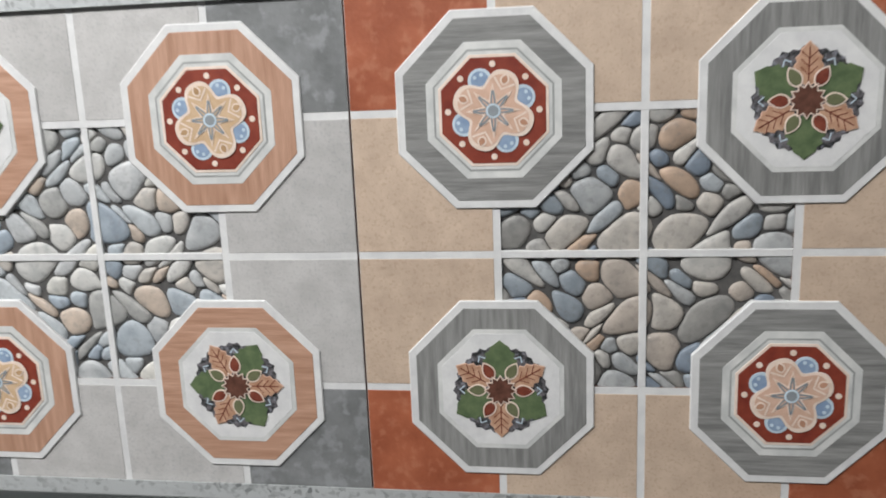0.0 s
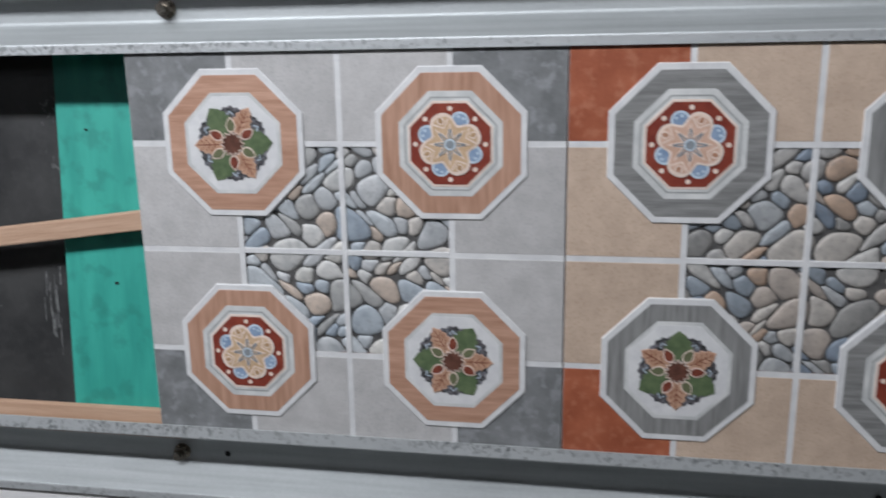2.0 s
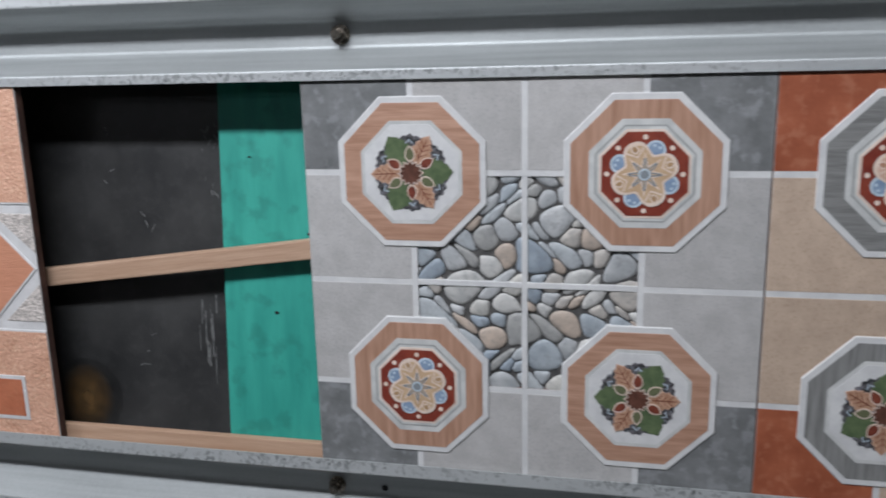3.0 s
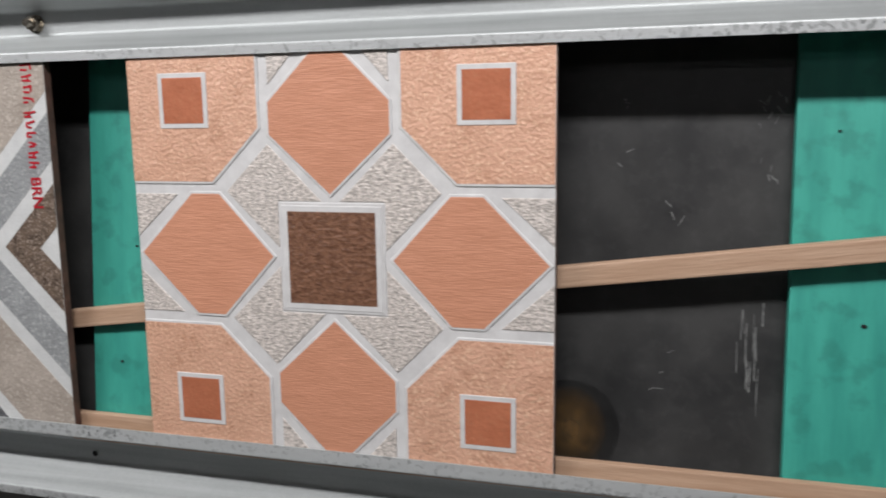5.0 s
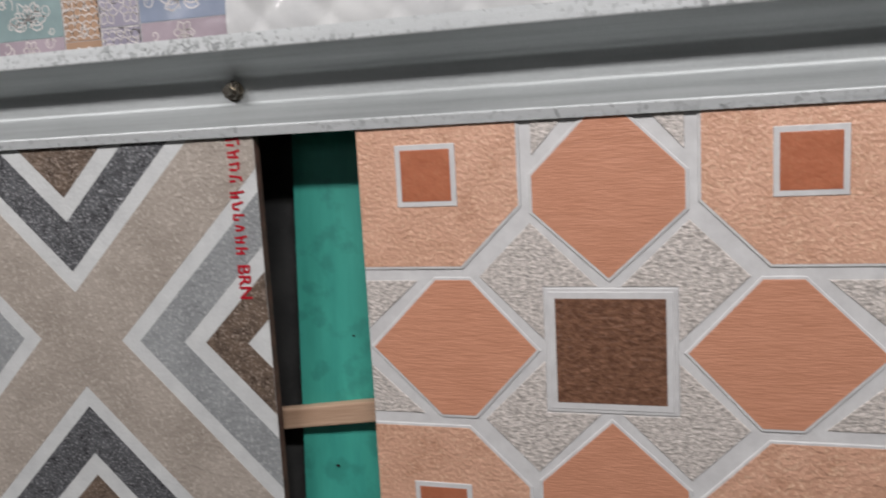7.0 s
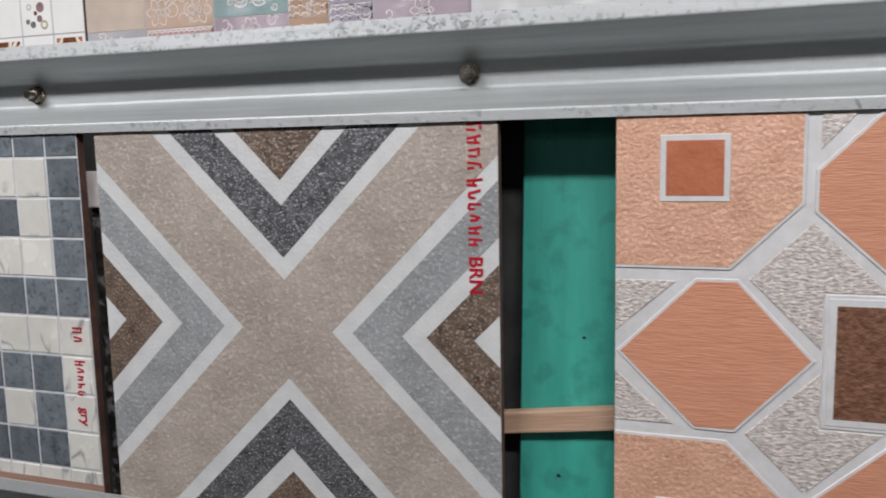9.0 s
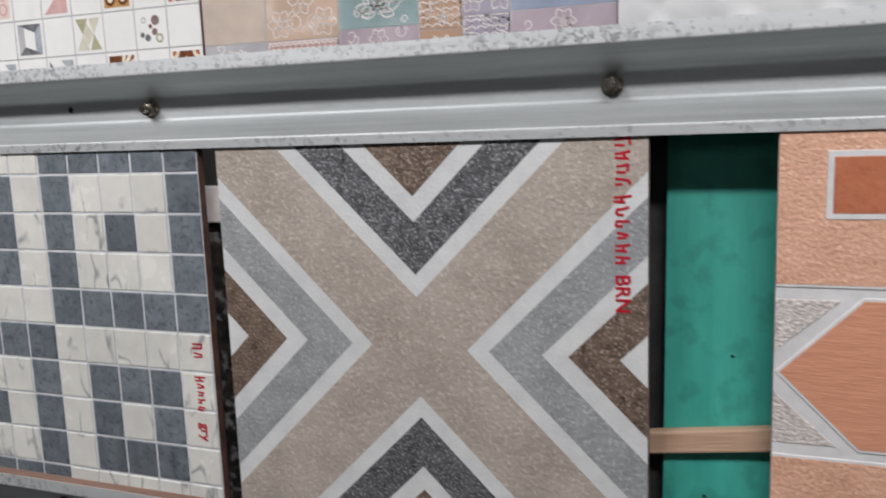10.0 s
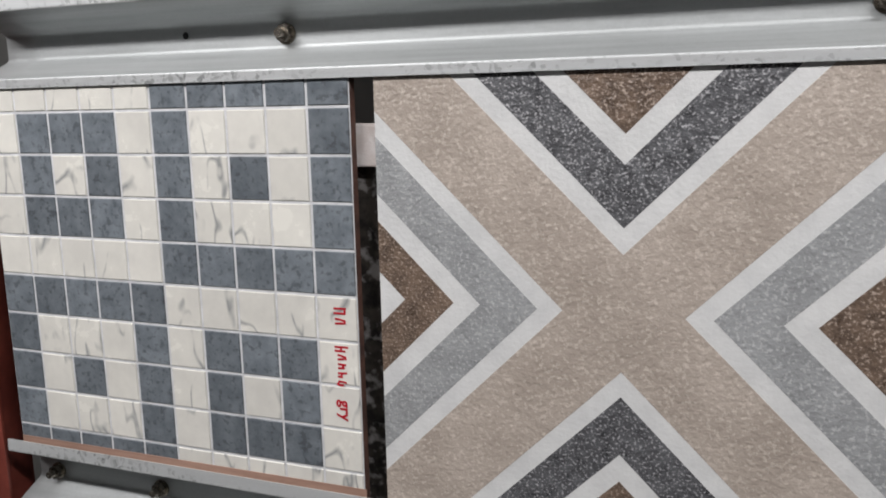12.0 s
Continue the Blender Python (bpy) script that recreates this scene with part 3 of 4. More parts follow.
def back_board():
    e = thing("back_board", -0.4, 0.033, 0.0, "scuffed black board leaning behind the tile gaps", "board")
    e.rotation_euler = (-LEAN, 0, 0)
    part("panel", box(bmesh.new(), -0.774, 0.0, 0.0, 0.396, 0.006, 0.398, 0.001), M["black"], e)
    rnd = random.Random(5)
    for cx, cz, n, lx, lz in ((-0.122, 0.30, 14, 0.006, 0.006), (-0.134, 0.12, 16, 0.001, 0.03), (-0.195, 0.235, 4, 0.006, 0.008), (-0.20, 0.115, 3, 0.014, 0.001), (-0.24, 0.30, 5, 0.006, 0.002)):
        for _ in range(n):
            x, z = cx + rnd.uniform(-0.012, 0.009), cz + rnd.uniform(-0.04, 0.04)
            k = rnd.uniform(-1, 1)
            pts = [(x + 0.4 + s * lx * k, z + s * lz * rnd.uniform(0.5, 1.2) + rnd.uniform(-0.001, 0.001)) for s in (-0.5, -0.2, 0.1, 0.5)]
            part("scuff_mark", ribbon(bmesh.new(), pts, rnd.uniform(0.0004, 0.0015), -0.0003), M["scuff"], e)
    # Orange-brown spot low on the board, fading out from its middle.
    part("stain", piece(circle(0.044, 0, 0, 24), 0.0, -0.0003, 0), M["brown_tint"], e, "soft-edged orange-brown patch", (0.115, 0, 0.046))
    return e


back_board()


def leaning_board(x0, x1, label, marks):
    e = thing("leaning_board", (x0 + x1) / 2, 0.018, 0.0, label, "board", "green boards")
    e.rotation_euler = (-LEAN, 0, 0)
    w = (x1 - x0) / 2
    part("board", box(bmesh.new(), -w, 0.0, 0.0, w, 0.0135, 0.398, 0.0012), M["green"], e)
    for nx, nz, r in marks:
        part("nail", piece(circle(r, nx, nz, 8, 1.5), 0.0002, -0.0012, 0.0003), M["hole"], e, "dark nail head")
    return e


leaning_board(-0.108, -0.004, "teal green painted board leaning in the gap", ((0.040, 0.235, 0.0014), (0.004, 0.155, 0.0016), (-0.02, 0.31, 0.001)))
leaning_board(-0.778, -0.650, "teal green painted board leaning in the gap", ((-0.03, 0.08, 0.0012), (-0.01, 0.20, 0.001)))


def battens():
    slope = math.atan(0.1265)
    e = thing("batten", -0.797, 0.029, 0.1135, "raw pine batten running aslant behind the tiles", "batten", "wooden battens")
    e.rotation_euler = (0, -slope, 0)
    part("strip", box(bmesh.new(), 0, -0.011, 0, 0.806, 0.0, 0.0192, 0.0018), M["batten"], e)
    e = thing("batten", -0.801, 0.0175, -0.004, "raw pine batten lying along the channel behind the tiles", "batten", "wooden battens")
    part("strip", box(bmesh.new(), 0, -0.0075, 0, 0.815, 0.0, 0.0305, 0.0012), M["batten"], e)
    e = thing("batten", -1.606, 0.0, 0.0005, "thin reddish wooden packing strip at the foot of the mosaic tile", "batten", "wooden battens")
    part("strip", box(bmesh.new(), 0, -0.0024, 0.0075, 0.40, -0.0014, 0.0245, 0.0003), M["strip"], e)


battens()


def end_post():
    e = thing("rack_post", -1.650, 0.02, FLOOR_Z, "oxide red painted steel end post", "post")
    bm = box(bmesh.new(), -0.010, -0.018, 0, 0.010, -0.014, 2.2, 0.001)
    box(bm, -0.010, -0.0135, 0, -0.006, 0.03, 2.2, 0.001)
    part("angle", bm, M["post_red"], e)
    e = thing("white_partition", -1.87, 0.03, FLOOR_Z, "plain white partition board beside the rack post", "partition")
    part("sheet", box(bmesh.new(), -0.21, 0, 0, 0.212, 0.012, 2.1, 0.002), M["glaze_white"], e)


end_post()


# ---------------------------------------------------------------- the tiles
S = 0.4
LOW, HIGH = 0.0045, 0.3885  # what stands between the two channels


def tile_body(name, x, label, face, y=0.0, z=0.0, height=HIGH, width=S, group="tiles on the rack", hollow=None):
    """A tile standing at its lower left corner: fired body and printed face. hollow: a square bed sunk into the face, crossed by two lines of half width hollow[2]."""
    e = thing(name, x, y, z, label, "tile", group)
    if not hollow:
        part("body", piece(rect(0, LOW, width, height), 0.009, 0.0004, 0.0006), M["tile_edge"], e, "reddish fired clay body")
        part("face", piece(rect(0.0003, LOW + 0.0003, width - 0.0003, height - 0.0003), 0.00035, 0.0, 0.0002), face, e)
        return e
    a, b, g = hollow
    body = bmesh.new()
    slab(body, rect(0, LOW, width, height), 0.009, BED, 0)
    d = 0.0003
    for x0, z0, x1, z1 in ((0, LOW, a, height), (b, LOW, width, height), (a, LOW, b, a), (a, b, b, height)):
        slab(body, rect(x0, z0, x1, z1), BED, 0.0004, 0)
        part("face", piece(rect(max(x0, d), max(z0, LOW + d), min(x1, width - d), min(z1, height - d)), 0.00035, 0.0, 0), face, e)
    m = (a + b) / 2
    for r in (rect(m - g, a, m + g, b), rect(a, m - g, m - g, m + g), rect(m + g, m - g, b, m + g)):
        part("joint_line", piece(r, BED, 0.0, 0.0004), face, e)
    part("body", body, M["tile_edge"], e, "reddish fired clay body")
    return e


BED = 0.0036  # depth of the pebble bed

MESH = {}


def shared(key, build, material):
    if key not in MESH:
        me = bpy.data.meshes.new(key.split("|")[0])
        bm = build()
        bm.to_mesh(me)
        bm.free()
        me.materials.append(material)
        MESH[key] = me
    return MESH[key]


def flower_red(base, petal_mat, rot):
    """An eight-part rosette on a brick red octagon."""
    def add(name, key, build, material, label=""):
        return part(name, shared(name + "|" + key, build, material), None, base, label)
    add("medallion_rim", "r", lambda: piece(octagon(0.0372), -0.0016, -0.0020, 0.0002), M["cream"])
    add("red_field", "r", lambda: piece(octagon(0.0352), -0.0020, -0.0023, 0.0001), M["red_field"], "brick red octagonal field")
    for i in range(8):
        a = math.pi / 8 + i * math.pi / 4 + math.pi / 8
        d = add("dot", "d", lambda: piece(circle(0.0022, 0, 0, 10), -0.0023, -0.0026, 0), M["cream"])
        d.location = (0.0308 * math.cos(a), 0, 0.0308 * math.sin(a))
    for i in range(4):
        a = rot + math.pi / 4 + i * math.pi / 2
        p = add("petal", "b", lambda: piece(circle(0.0084, 0.0216, 0, 16), -0.0023, -0.0027, 0.0001), M["ice"])
        p.rotation_euler = (0, -a, 0)
        part("petal_fill", shared("petal_fill|b", lambda: piece(circle(0.0060, 0.0222, 0, 16), -0.0027, -0.0029, 0), M["blue"]), None, p, "dusty blue petal")
        for k in (-1, 1):
            part("petal_dot", shared("petal_dot|%d" % k, lambda: piece(circle(0.0013, 0.0250, k * 0.0024, 8), -0.0029, -0.0031, 0), M["ice"]), None, p)
    def rosette(k):
        out = []
        for i in range(72):
            a = 2 * math.pi * i / 72
            r = 0.0240 + 0.0052 * math.cos(4 * a) - 0.0010 * math.cos(8 * a)
            out.append((k * r * math.cos(a), k * r * math.sin(a)))
        return out

    o = add("rosette", "o", lambda: piece(rosette(1.0), -0.0029, -0.0032, 0.0001), M["cream"])
    o.rotation_euler = (0, -rot, 0)
    part("rosette_fill", shared("rosette_fill|" + petal_mat, lambda: piece(rosette(0.88), -0.0032, -0.0034, 0), M[petal_mat]), None, o)
    for i in range(4):
        pieces = (("bud", "c", lambda: piece(leaf(0.0180, 0.0262, 0.0032, 0, 0, 6), -0.0034, -0.0036, 0), "cream"),
                  ("bud_fill", petal_mat, lambda: piece(leaf(0.0190, 0.0250, 0.0020, 0, 0, 6), -0.0036, -0.0037, 0), petal_mat + "_deep"),
                  ("chevron_line", "c", lambda: ribbon(bmesh.new(), [(0.0212, -0.0072), (0.0192, -0.0048), (0.0152, 0.0), (0.0192, 0.0048), (0.0212, 0.0072)], 0.0013, -0.0036), "cream"))
        for name, key, build, material in pieces:
            c = part(name, shared(name + "|" + key, build, M[material]), None, o)
            c.rotation_euler = (0, -i * math.pi / 2, 0)
    part("star", shared("star|c", lambda: piece(star(8, 0.0186, 0.0074, math.pi / 8), -0.0036, -0.0037, 0), M["cream"]), None, o, "pale eight-pointed star")
    part("star_fill", shared("star_fill|" + petal_mat, lambda: piece(star(8, 0.0158, 0.0060, math.pi / 8), -0.0037, -0.0038, 0), M[petal_mat]), None, o)

    def rays():
        bm = bmesh.new()
        for k in range(8):
            a = math.pi / 8 + k * math.pi / 4
            c, q = math.cos(a), math.sin(a)
            for w in (-0.0010, 0.0010):
                ribbon(bm, [(r * c - w * f * q, r * q + w * f * c) for r, f in ((0.0042, 1.2), (0.0085, 1.0), (0.0136, 0.3))], 0.0011, -0.0040)
        return bm

    part("star_ray", shared("star_ray|s", rays, M["slate"]), None, o, "slate blue double rays")
    part("star_ring", shared("star_ring|s", lambda: piece(circle(0.0050), -0.0040, -0.0041, 0), M["ice"]), None, o)
    part("star_centre", shared("star_centre|s", lambda: piece(circle(0.0036), -0.0041, -0.0042, 0), M["slate"]), None, o)


def flower_green(base, rot):
    """A round spray of green and copper leaves about a dark star."""
    def add(name, key, build, material, label="", turn=None):
        o = part(name, shared(name + "|" + key, build, material), None, base, label)
        if turn is not None:
            o.rotation_euler = (0, -turn, 0)
        return o
    def wreath():
        out = []
        for i in range(64):
            a = 2 * math.pi * i / 64
            r = 0.0333 + 0.0009 * (1 if i % 2 else -1) + 0.0008 * math.cos(12 * a)
            out.append((r * math.cos(a), r * math.sin(a)))
        return piece(out, -0.0016, -0.0020, 0.0001)
    add("wreath", "w", wreath, M["plum"], "dark mottled foliage wreath", rot)
    for i in range(3):
        add("leaf", "g", lambda: piece(leaf(0.009, 0.0380, 0.0112, 0, 1, 11), -0.0020, -0.0023, 0.0001), M["leaf_green"], "green leaf", rot + math.pi / 3 + i * 2 * math.pi / 3)
        o = add("leaf", "o", lambda: piece(leaf(0.0085, 0.0372, 0.0084, 0, 1, 11), -0.0020, -0.0024, 0.0001), M["peach"], "copper leaf", rot + i * 2 * math.pi / 3)
        part("leaf_fill", shared("leaf_fill|o", lambda: piece(leaf(0.0094, 0.0362, 0.0078, 0, 1, 11), -0.0024, -0.0026, 0), M["leaf_orange"]), None, o)
        def veins():
            bm = bmesh.new()
            ribbon(bm, [(0.012, 0), (0.0335, 0)], 0.0008, -0.0028)
            for s in (0.016, 0.021, 0.026):
                for sg in (-1, 1):
                    ribbon(bm, [(s, 0), (s + 0.005, sg * 0.0052)], 0.0006, -0.0028)
            return bm
        part("leaf_vein", shared("leaf_vein|o", veins, M["leaf_red"]), None, o)
    for i in range(6):
        o = add("bud", "g", lambda: piece(leaf(0.0095, 0.0245, 0.0047, 0, 0, 9), -0.0026, -0.0029, 0), M["cream"], "", rot + math.pi / 6 + i * math.pi / 3)
        key = "leaf_red" if i % 2 else "olive"
        part("bud_fill", shared("bud_fill|" + key, lambda: piece(leaf(0.0108, 0.0232, 0.0037, 0, 0, 9), -0.0029, -0.0031, 0), M[key]), None, o)
    for k in range(6):
        add("wreath_chevron", "g", lambda: ribbon(bmesh.new(), [(0.0262, -0.0030), (0.0296, 0.0), (0.0262, 0.0030)], 0.0010, -0.0022), M["ice"], "pale chevron on the wreath", rot + math.pi / 6 + k * math.pi / 3)
    add("star", "g", lambda: piece(star(12, 0.0122, 0.0088), -0.0031, -0.0033, 0), M["cream"], "", rot)
    add("star_fill", "g", lambda: piece(star(12, 0.0108, 0.0078), -0.0033, -0.0035, 0), M["maroon"], "maroon twelve-pointed star", rot)


def octagon_panel(tile, cx, cz, wood, kind, petal_mat, rot):
    base = part("octagon_panel", shared("octagon_panel|w", lambda: piece(octagon(0.0668), BED + 0.0007, -0.0009, 0.0007), M["white_line"]), None, tile, "", (cx, -0.0008, cz))
    part("wood_band", shared("wood_band|" + wood, lambda: piece(octagon(0.0612), -0.0009, -0.0012, 0.0003), M[wood]), None, base, "wood-grained octagonal band")
    part("inner_rim", shared("inner_rim|w", lambda: piece(octagon(0.0457), -0.0012, -0.0014, 0.0001), M["inner_white"]), None, base)
    if kind == "red":
        part("inner_step", shared("inner_step|g", lambda: piece(octagon(0.0408), -0.0014, -0.0015, 0), M["rim_grey"]), None, base)
        part("inner_ledge", shared("inner_ledge|g", lambda: piece(octagon(0.0394), -0.0015, -0.0016, 0), M["inner_white"]), None, base)
        flower_red(base, petal_mat, rot)
    else:
        part("inner_step", shared("inner_step|k", lambda: piece(octagon(0.0425), -0.0014, -0.0016, 0.0001), M["white_line"]), None, base)
        flower_green(base, rot)


def pebbles(parent, material, seed, a, b):
    """The printed river pebbles, packed edge to edge in the square bed from a to b: rounded domes of uneven size, each
    drawn in to its neighbours. The relief is added so that shade falls between them.
    """
    rnd = random.Random(seed)
    laid = []
    f0, f1 = rnd.uniform(0, 6), rnd.uniform(0, 6)

    def flow(x, z):
        """Draws the bed out along slow waves, so that the pebbles lie long in changing directions."""
        return x + 0.0085 * math.sin(90 * z + f0), z + 0.0065 * math.sin(78 * x + f1)

    for want, tries, r0, r1 in ((14, 500, 0.0135, 0.0165), (30, 900, 0.0098, 0.0128), (60, 3000, 0.0066, 0.0092), (60, 4000, 0.0042, 0.0060)):
        n = 0
        for _ in range(tries):
            r = rnd.uniform(r0, r1)
            x, z = rnd.uniform(a - 0.012, b + 0.012), rnd.uniform(a - 0.012, b + 0.012)
            if all((x - u) ** 2 + (z - v) ** 2 > (0.93 * (r + q)) ** 2 for u, v, q in laid):
                laid.append((x, z, r))
                n += 1
                if n == want:
                    break
    for x, z, r in laid:
        turn, slim = rnd.uniform(0, math.pi), rnd.uniform(0.62, 1.0)
        sides = []
        for u, v, q in laid:
            dx, dz = u - x, v - z
            d = math.hypot(dx, dz)
            if 0 < d < 3.2 * (r + q):
                sides.append((dx / d, dz / d, max(0.35 * r, (d * d + r * r - q * q) / (2 * d) - 0.0002)))
        ring, n, power = [], 22, rnd.uniform(6.0, 11.0)
        for k in range(n):
            t = 2 * math.pi * k / n
            c, s = math.cos(t), math.sin(t)
            e0, e1 = math.cos(t - turn), math.sin(t - turn)
            total = (e0 / (2.0 * r)) ** 2 + (e1 / (1.9 * slim * r)) ** 2
            total = total ** (power / 2)
            for nx, nz, d in sides:
                f = (nx * c + nz * s) / d
                if f > 0:
                    total += f ** power
            q = total ** (-1 / power)
            ring.append(flow(x + q * c, z + q * s))
        x, z = flow(x, z)
        ring = [(u - x, v - z) for u, v in ring]
        bm = bmesh.new()
        top = rnd.uniform(0.0004, 0.0011)
        deep = BED - top
        rows = []
        for f, up in ((1.0, 0.0), (0.985, 0.30), (0.93, 0.56), (0.80, 0.80), (0.52, 0.95)):
            rows.append([bm.verts.new((f * u, -up * deep, f * v)) for u, v in ring])
        for lo, hi in zip(rows, rows[1:]):
            for m in range(n):
                bm.faces.new((lo[m], lo[(m + 1) % n], hi[(m + 1) % n], hi[m])).smooth = True
        tip = bm.verts.new((0, -deep, 0))
        for m in range(n):
            bm.faces.new((rows[-1][m], rows[-1][(m + 1) % n], tip)).smooth = True
        if a - 0.02 < x < b + 0.02 and a - 0.02 < z < b + 0.02:
            part("pebble", bm, material, parent, "", (x, BED, z))
        else:
            bm.free()


def octagon_tile(name, x, label, cell, corner, wood, plan, petal_mat, stone, seed):
    g = 0.0027
    e = tile_body(name, x, label, M["white_line"], hollow=(0.1 + g, 0.3 - g, g))
    bed = part("pebble_panel", piece(rect(0.1 + g, 0.1 + g, 0.3 - g, 0.3 - g), BED + 0.001, BED - 0.0003, 0), M["pebble_gap"], e, "square of printed pebbles, modelled as a sunk bed of domes")
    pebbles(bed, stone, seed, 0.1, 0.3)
    cuts = (0.0, 0.1, 0.2, 0.3, 0.4)
    for i in range(4):
        for j in range(4):
            if i in (1, 2) and j in (1, 2):
                continue
            x0, x1 = cuts[i] + (g if i else 0.0005), cuts[i + 1] - (g if i < 3 else 0.0005)
            z0, z1 = cuts[j] + (g if j else LOW + 0.0005), cuts[j + 1] - (g if j < 3 else S - HIGH + 0.0005)
            is_corner = i in (0, 3) and j in (0, 3)
            part("corner_panel" if is_corner else "side_panel", piece(rect(x0, z0, x1, z1), 0.0, -0.0003, 0.0002), corner if is_corner else cell, e)
    for (cx, cz), (kind, rot) in zip(((0.1, 0.3), (0.3, 0.3), (0.1, 0.1), (0.3, 0.1)), plan):
        octagon_panel(e, cx, cz, wood + ("_cross" if (cx < 0.2) == (cz > 0.2) else ""), kind, petal_mat, radians(rot))
    return e


octagon_tile("octagon_tile", 0.0, "grey floor tile with brown octagons, flower medallions and pebbles", M["grey_cell"], M["dark_cell"], "brown_wood",
             (("green", 62), ("red", 22), ("red", 22), ("green", 0)), "ochre", M["pebble_pale"], 1)
octagon_tile("octagon_tile", 0.4008, "tan and terracotta floor tile with grey octagons and pebbles", M["tan_cell"], M["terra_cell"], "grey_wood",
             (("red", 68), ("green", 90), ("green", 30), ("red", 22)), "peach", M["pebble_deep"], 2)
e = tile_body("plain_tile", 0.808, "pale plain tile at the end of the row", M["grey_cell"])


def geometric_tile(x):
    """Terracotta tile of octagons and squares parted by raised white lines."""
    e = tile_body("geometric_tile", x, "terracotta tile with white lines, squares and grey granular panels", M["line_b"])
    c, g = 0.2, 0.0036

    def add(name, pts, material, front=-0.0005, back=0.0, draw=g, label="", parent=e):
        q = inset([(c + a, c + b) for a, b in pts], draw) if draw else [(c + a, c + b) for a, b in pts]
        for edge in ((-1, 0, -0.0006), (1, 0, S - 0.0006), (0, -1, -LOW - 0.0006), (0, 1, HIGH - 0.0006)):
            q = clip(q, *edge)
        if len(q) < 3 or abs(area(q)) < 1e-6:
            return None
        return part(name, piece(q, back, front, 0.0004), material, parent, label)

    def bordered(name, pts, material):
        """A panel inside its own raised white bead, with a groove left between neighbouring beads."""
        bead = add("bead", pts, M["line_b"], -0.0011, 0.0, 0.0014)
        return add(name, pts, material, -0.0013, -0.0011, g, "", bead)

    for k in range(4):
        co, si = (1, 0, -1, 0)[k], (0, 1, 0, -1)[k]
        def turn(pts, co=co, si=si):
            return [(a * co - b * si, a * si + b * co) for a, b in pts]
        bordered("corner_panel", turn([(0.0645, 0.21), (0.0645, 0.115), (0.115, 0.0645), (0.21, 0.0645), (0.21, 0.21)]), M["orange_a"])
        m, w0, w1 = 0.1420, 0.0250, 0.0207
        add("square_border", turn([(m - w0, m - w0), (m + w0, m - w0), (m + w0, m + w0), (m - w0, m + w0)]), M["line_b"], -0.0020, -0.0013, 0)
        add("square_inlay", turn([(m - w1, m - w1), (m + w1, m - w1), (m + w1, m + w1), (m - w1, m + w1)]), M["orange_c"], -0.0022, -0.0020, 0)
        bordered("pointed_panel", turn([(0.0530, 0.0), (0.1090, 0.0606), (0.1405, 0.0606), (0.2007, 0.0), (0.1405, -0.0606), (0.1090, -0.0606)]), M["orange_b"])
        add("grain_panel", turn([(0.0595, 0.1022), (0.1022, 0.0595), (0.0515, 0.0088), (0.0515, 0.0515), (0.0088, 0.0515)]), M["grain_grey"], -0.0008, 0.0, 0)
        add("grain_corner", turn([(0.1545, 0.0565), (0.21, 0.0565), (0.21, 0.0065)]), M["grain_grey"], -0.0008, 0.0, 0)
        add("grain_corner", turn([(0.1545, -0.0565), (0.21, -0.0065), (0.21, -0.0565)]), M["grain_grey"], -0.0008, 0.0, 0)
    o = add("centre_border", [(-0.0502, -0.0502), (0.0502, -0.0502), (0.0502, 0.0502), (-0.0502, 0.0502)], M["line_b"], -0.0010, 0.0, 0)
    o = add("centre_ridge", [(-0.0475, -0.0475), (0.0475, -0.0475), (0.0475, 0.0475), (-0.0475, 0.0475)], M["line_b"], -0.0016, -0.0010, 0)
    add("centre_square", [(-0.0422, -0.0422), (0.0422, -0.0422), (0.0422, 0.0422), (-0.0422, 0.0422)], M["umber"], -0.0018, -0.0016, 0, "dark brown centre square", o)
    return e


geometric_tile(-0.6942)


def marker_text(parent, body, x, z, size, y, word):
    """Hand-lettered marker writing that runs down the tile."""
    cu = bpy.data.curves.new("lettering", "FONT")
    cu.body, cu.size, cu.extrude, cu.offset = body, size, 0.0001, 0.0003
    ob = new("lettering", cu)
    dg = bpy.context.evaluated_depsgraph_get()
    me = bpy.data.meshes.new_from_object(ob.evaluated_get(dg))
    bpy.data.objects.remove(ob)
    me.materials.clear()
    me.materials.append(M["ink"])
    o = part("marker_writing", me, None, parent, word)
    o.matrix_basis = Matrix(((0, 1, 0, x), (0, 0, -1, y), (-1, 0, 0, z), (0, 0, 0, 1)))
    return o


def marker_bars(parent, x, z, heights, step, w, y, seed):
    """Red marker strokes standing for writing: two or three plain bars a letter, running down the tile."""
    rnd = random.Random(seed)
    for i, h in enumerate(heights):
        zz = z - i * step
        bm = bmesh.new()
        k, half = rnd.uniform(-0.0008, 0.0008), step * rnd.uniform(0.18, 0.25)
        ribbon(bm, [(x - h / 2, zz + half + k), (x, zz + half), (x + h / 2, zz + half - 2 * k)], w, y)
        ribbon(bm, [(x - h / 2, zz - half), (x + h * rnd.uniform(-0.1, 0.5), zz - half + k)], w, y - 0.00004)
        level = x + h * rnd.choice((-0.42, 0.0, 0.1, 0.4))
        ribbon(bm, [(level, zz + half), (level + rnd.uniform(-0.002, 0.002), zz - half)], w, y - 0.00008)
        part("marker_bar", bm, M["ink"], parent, "red marker strokes")


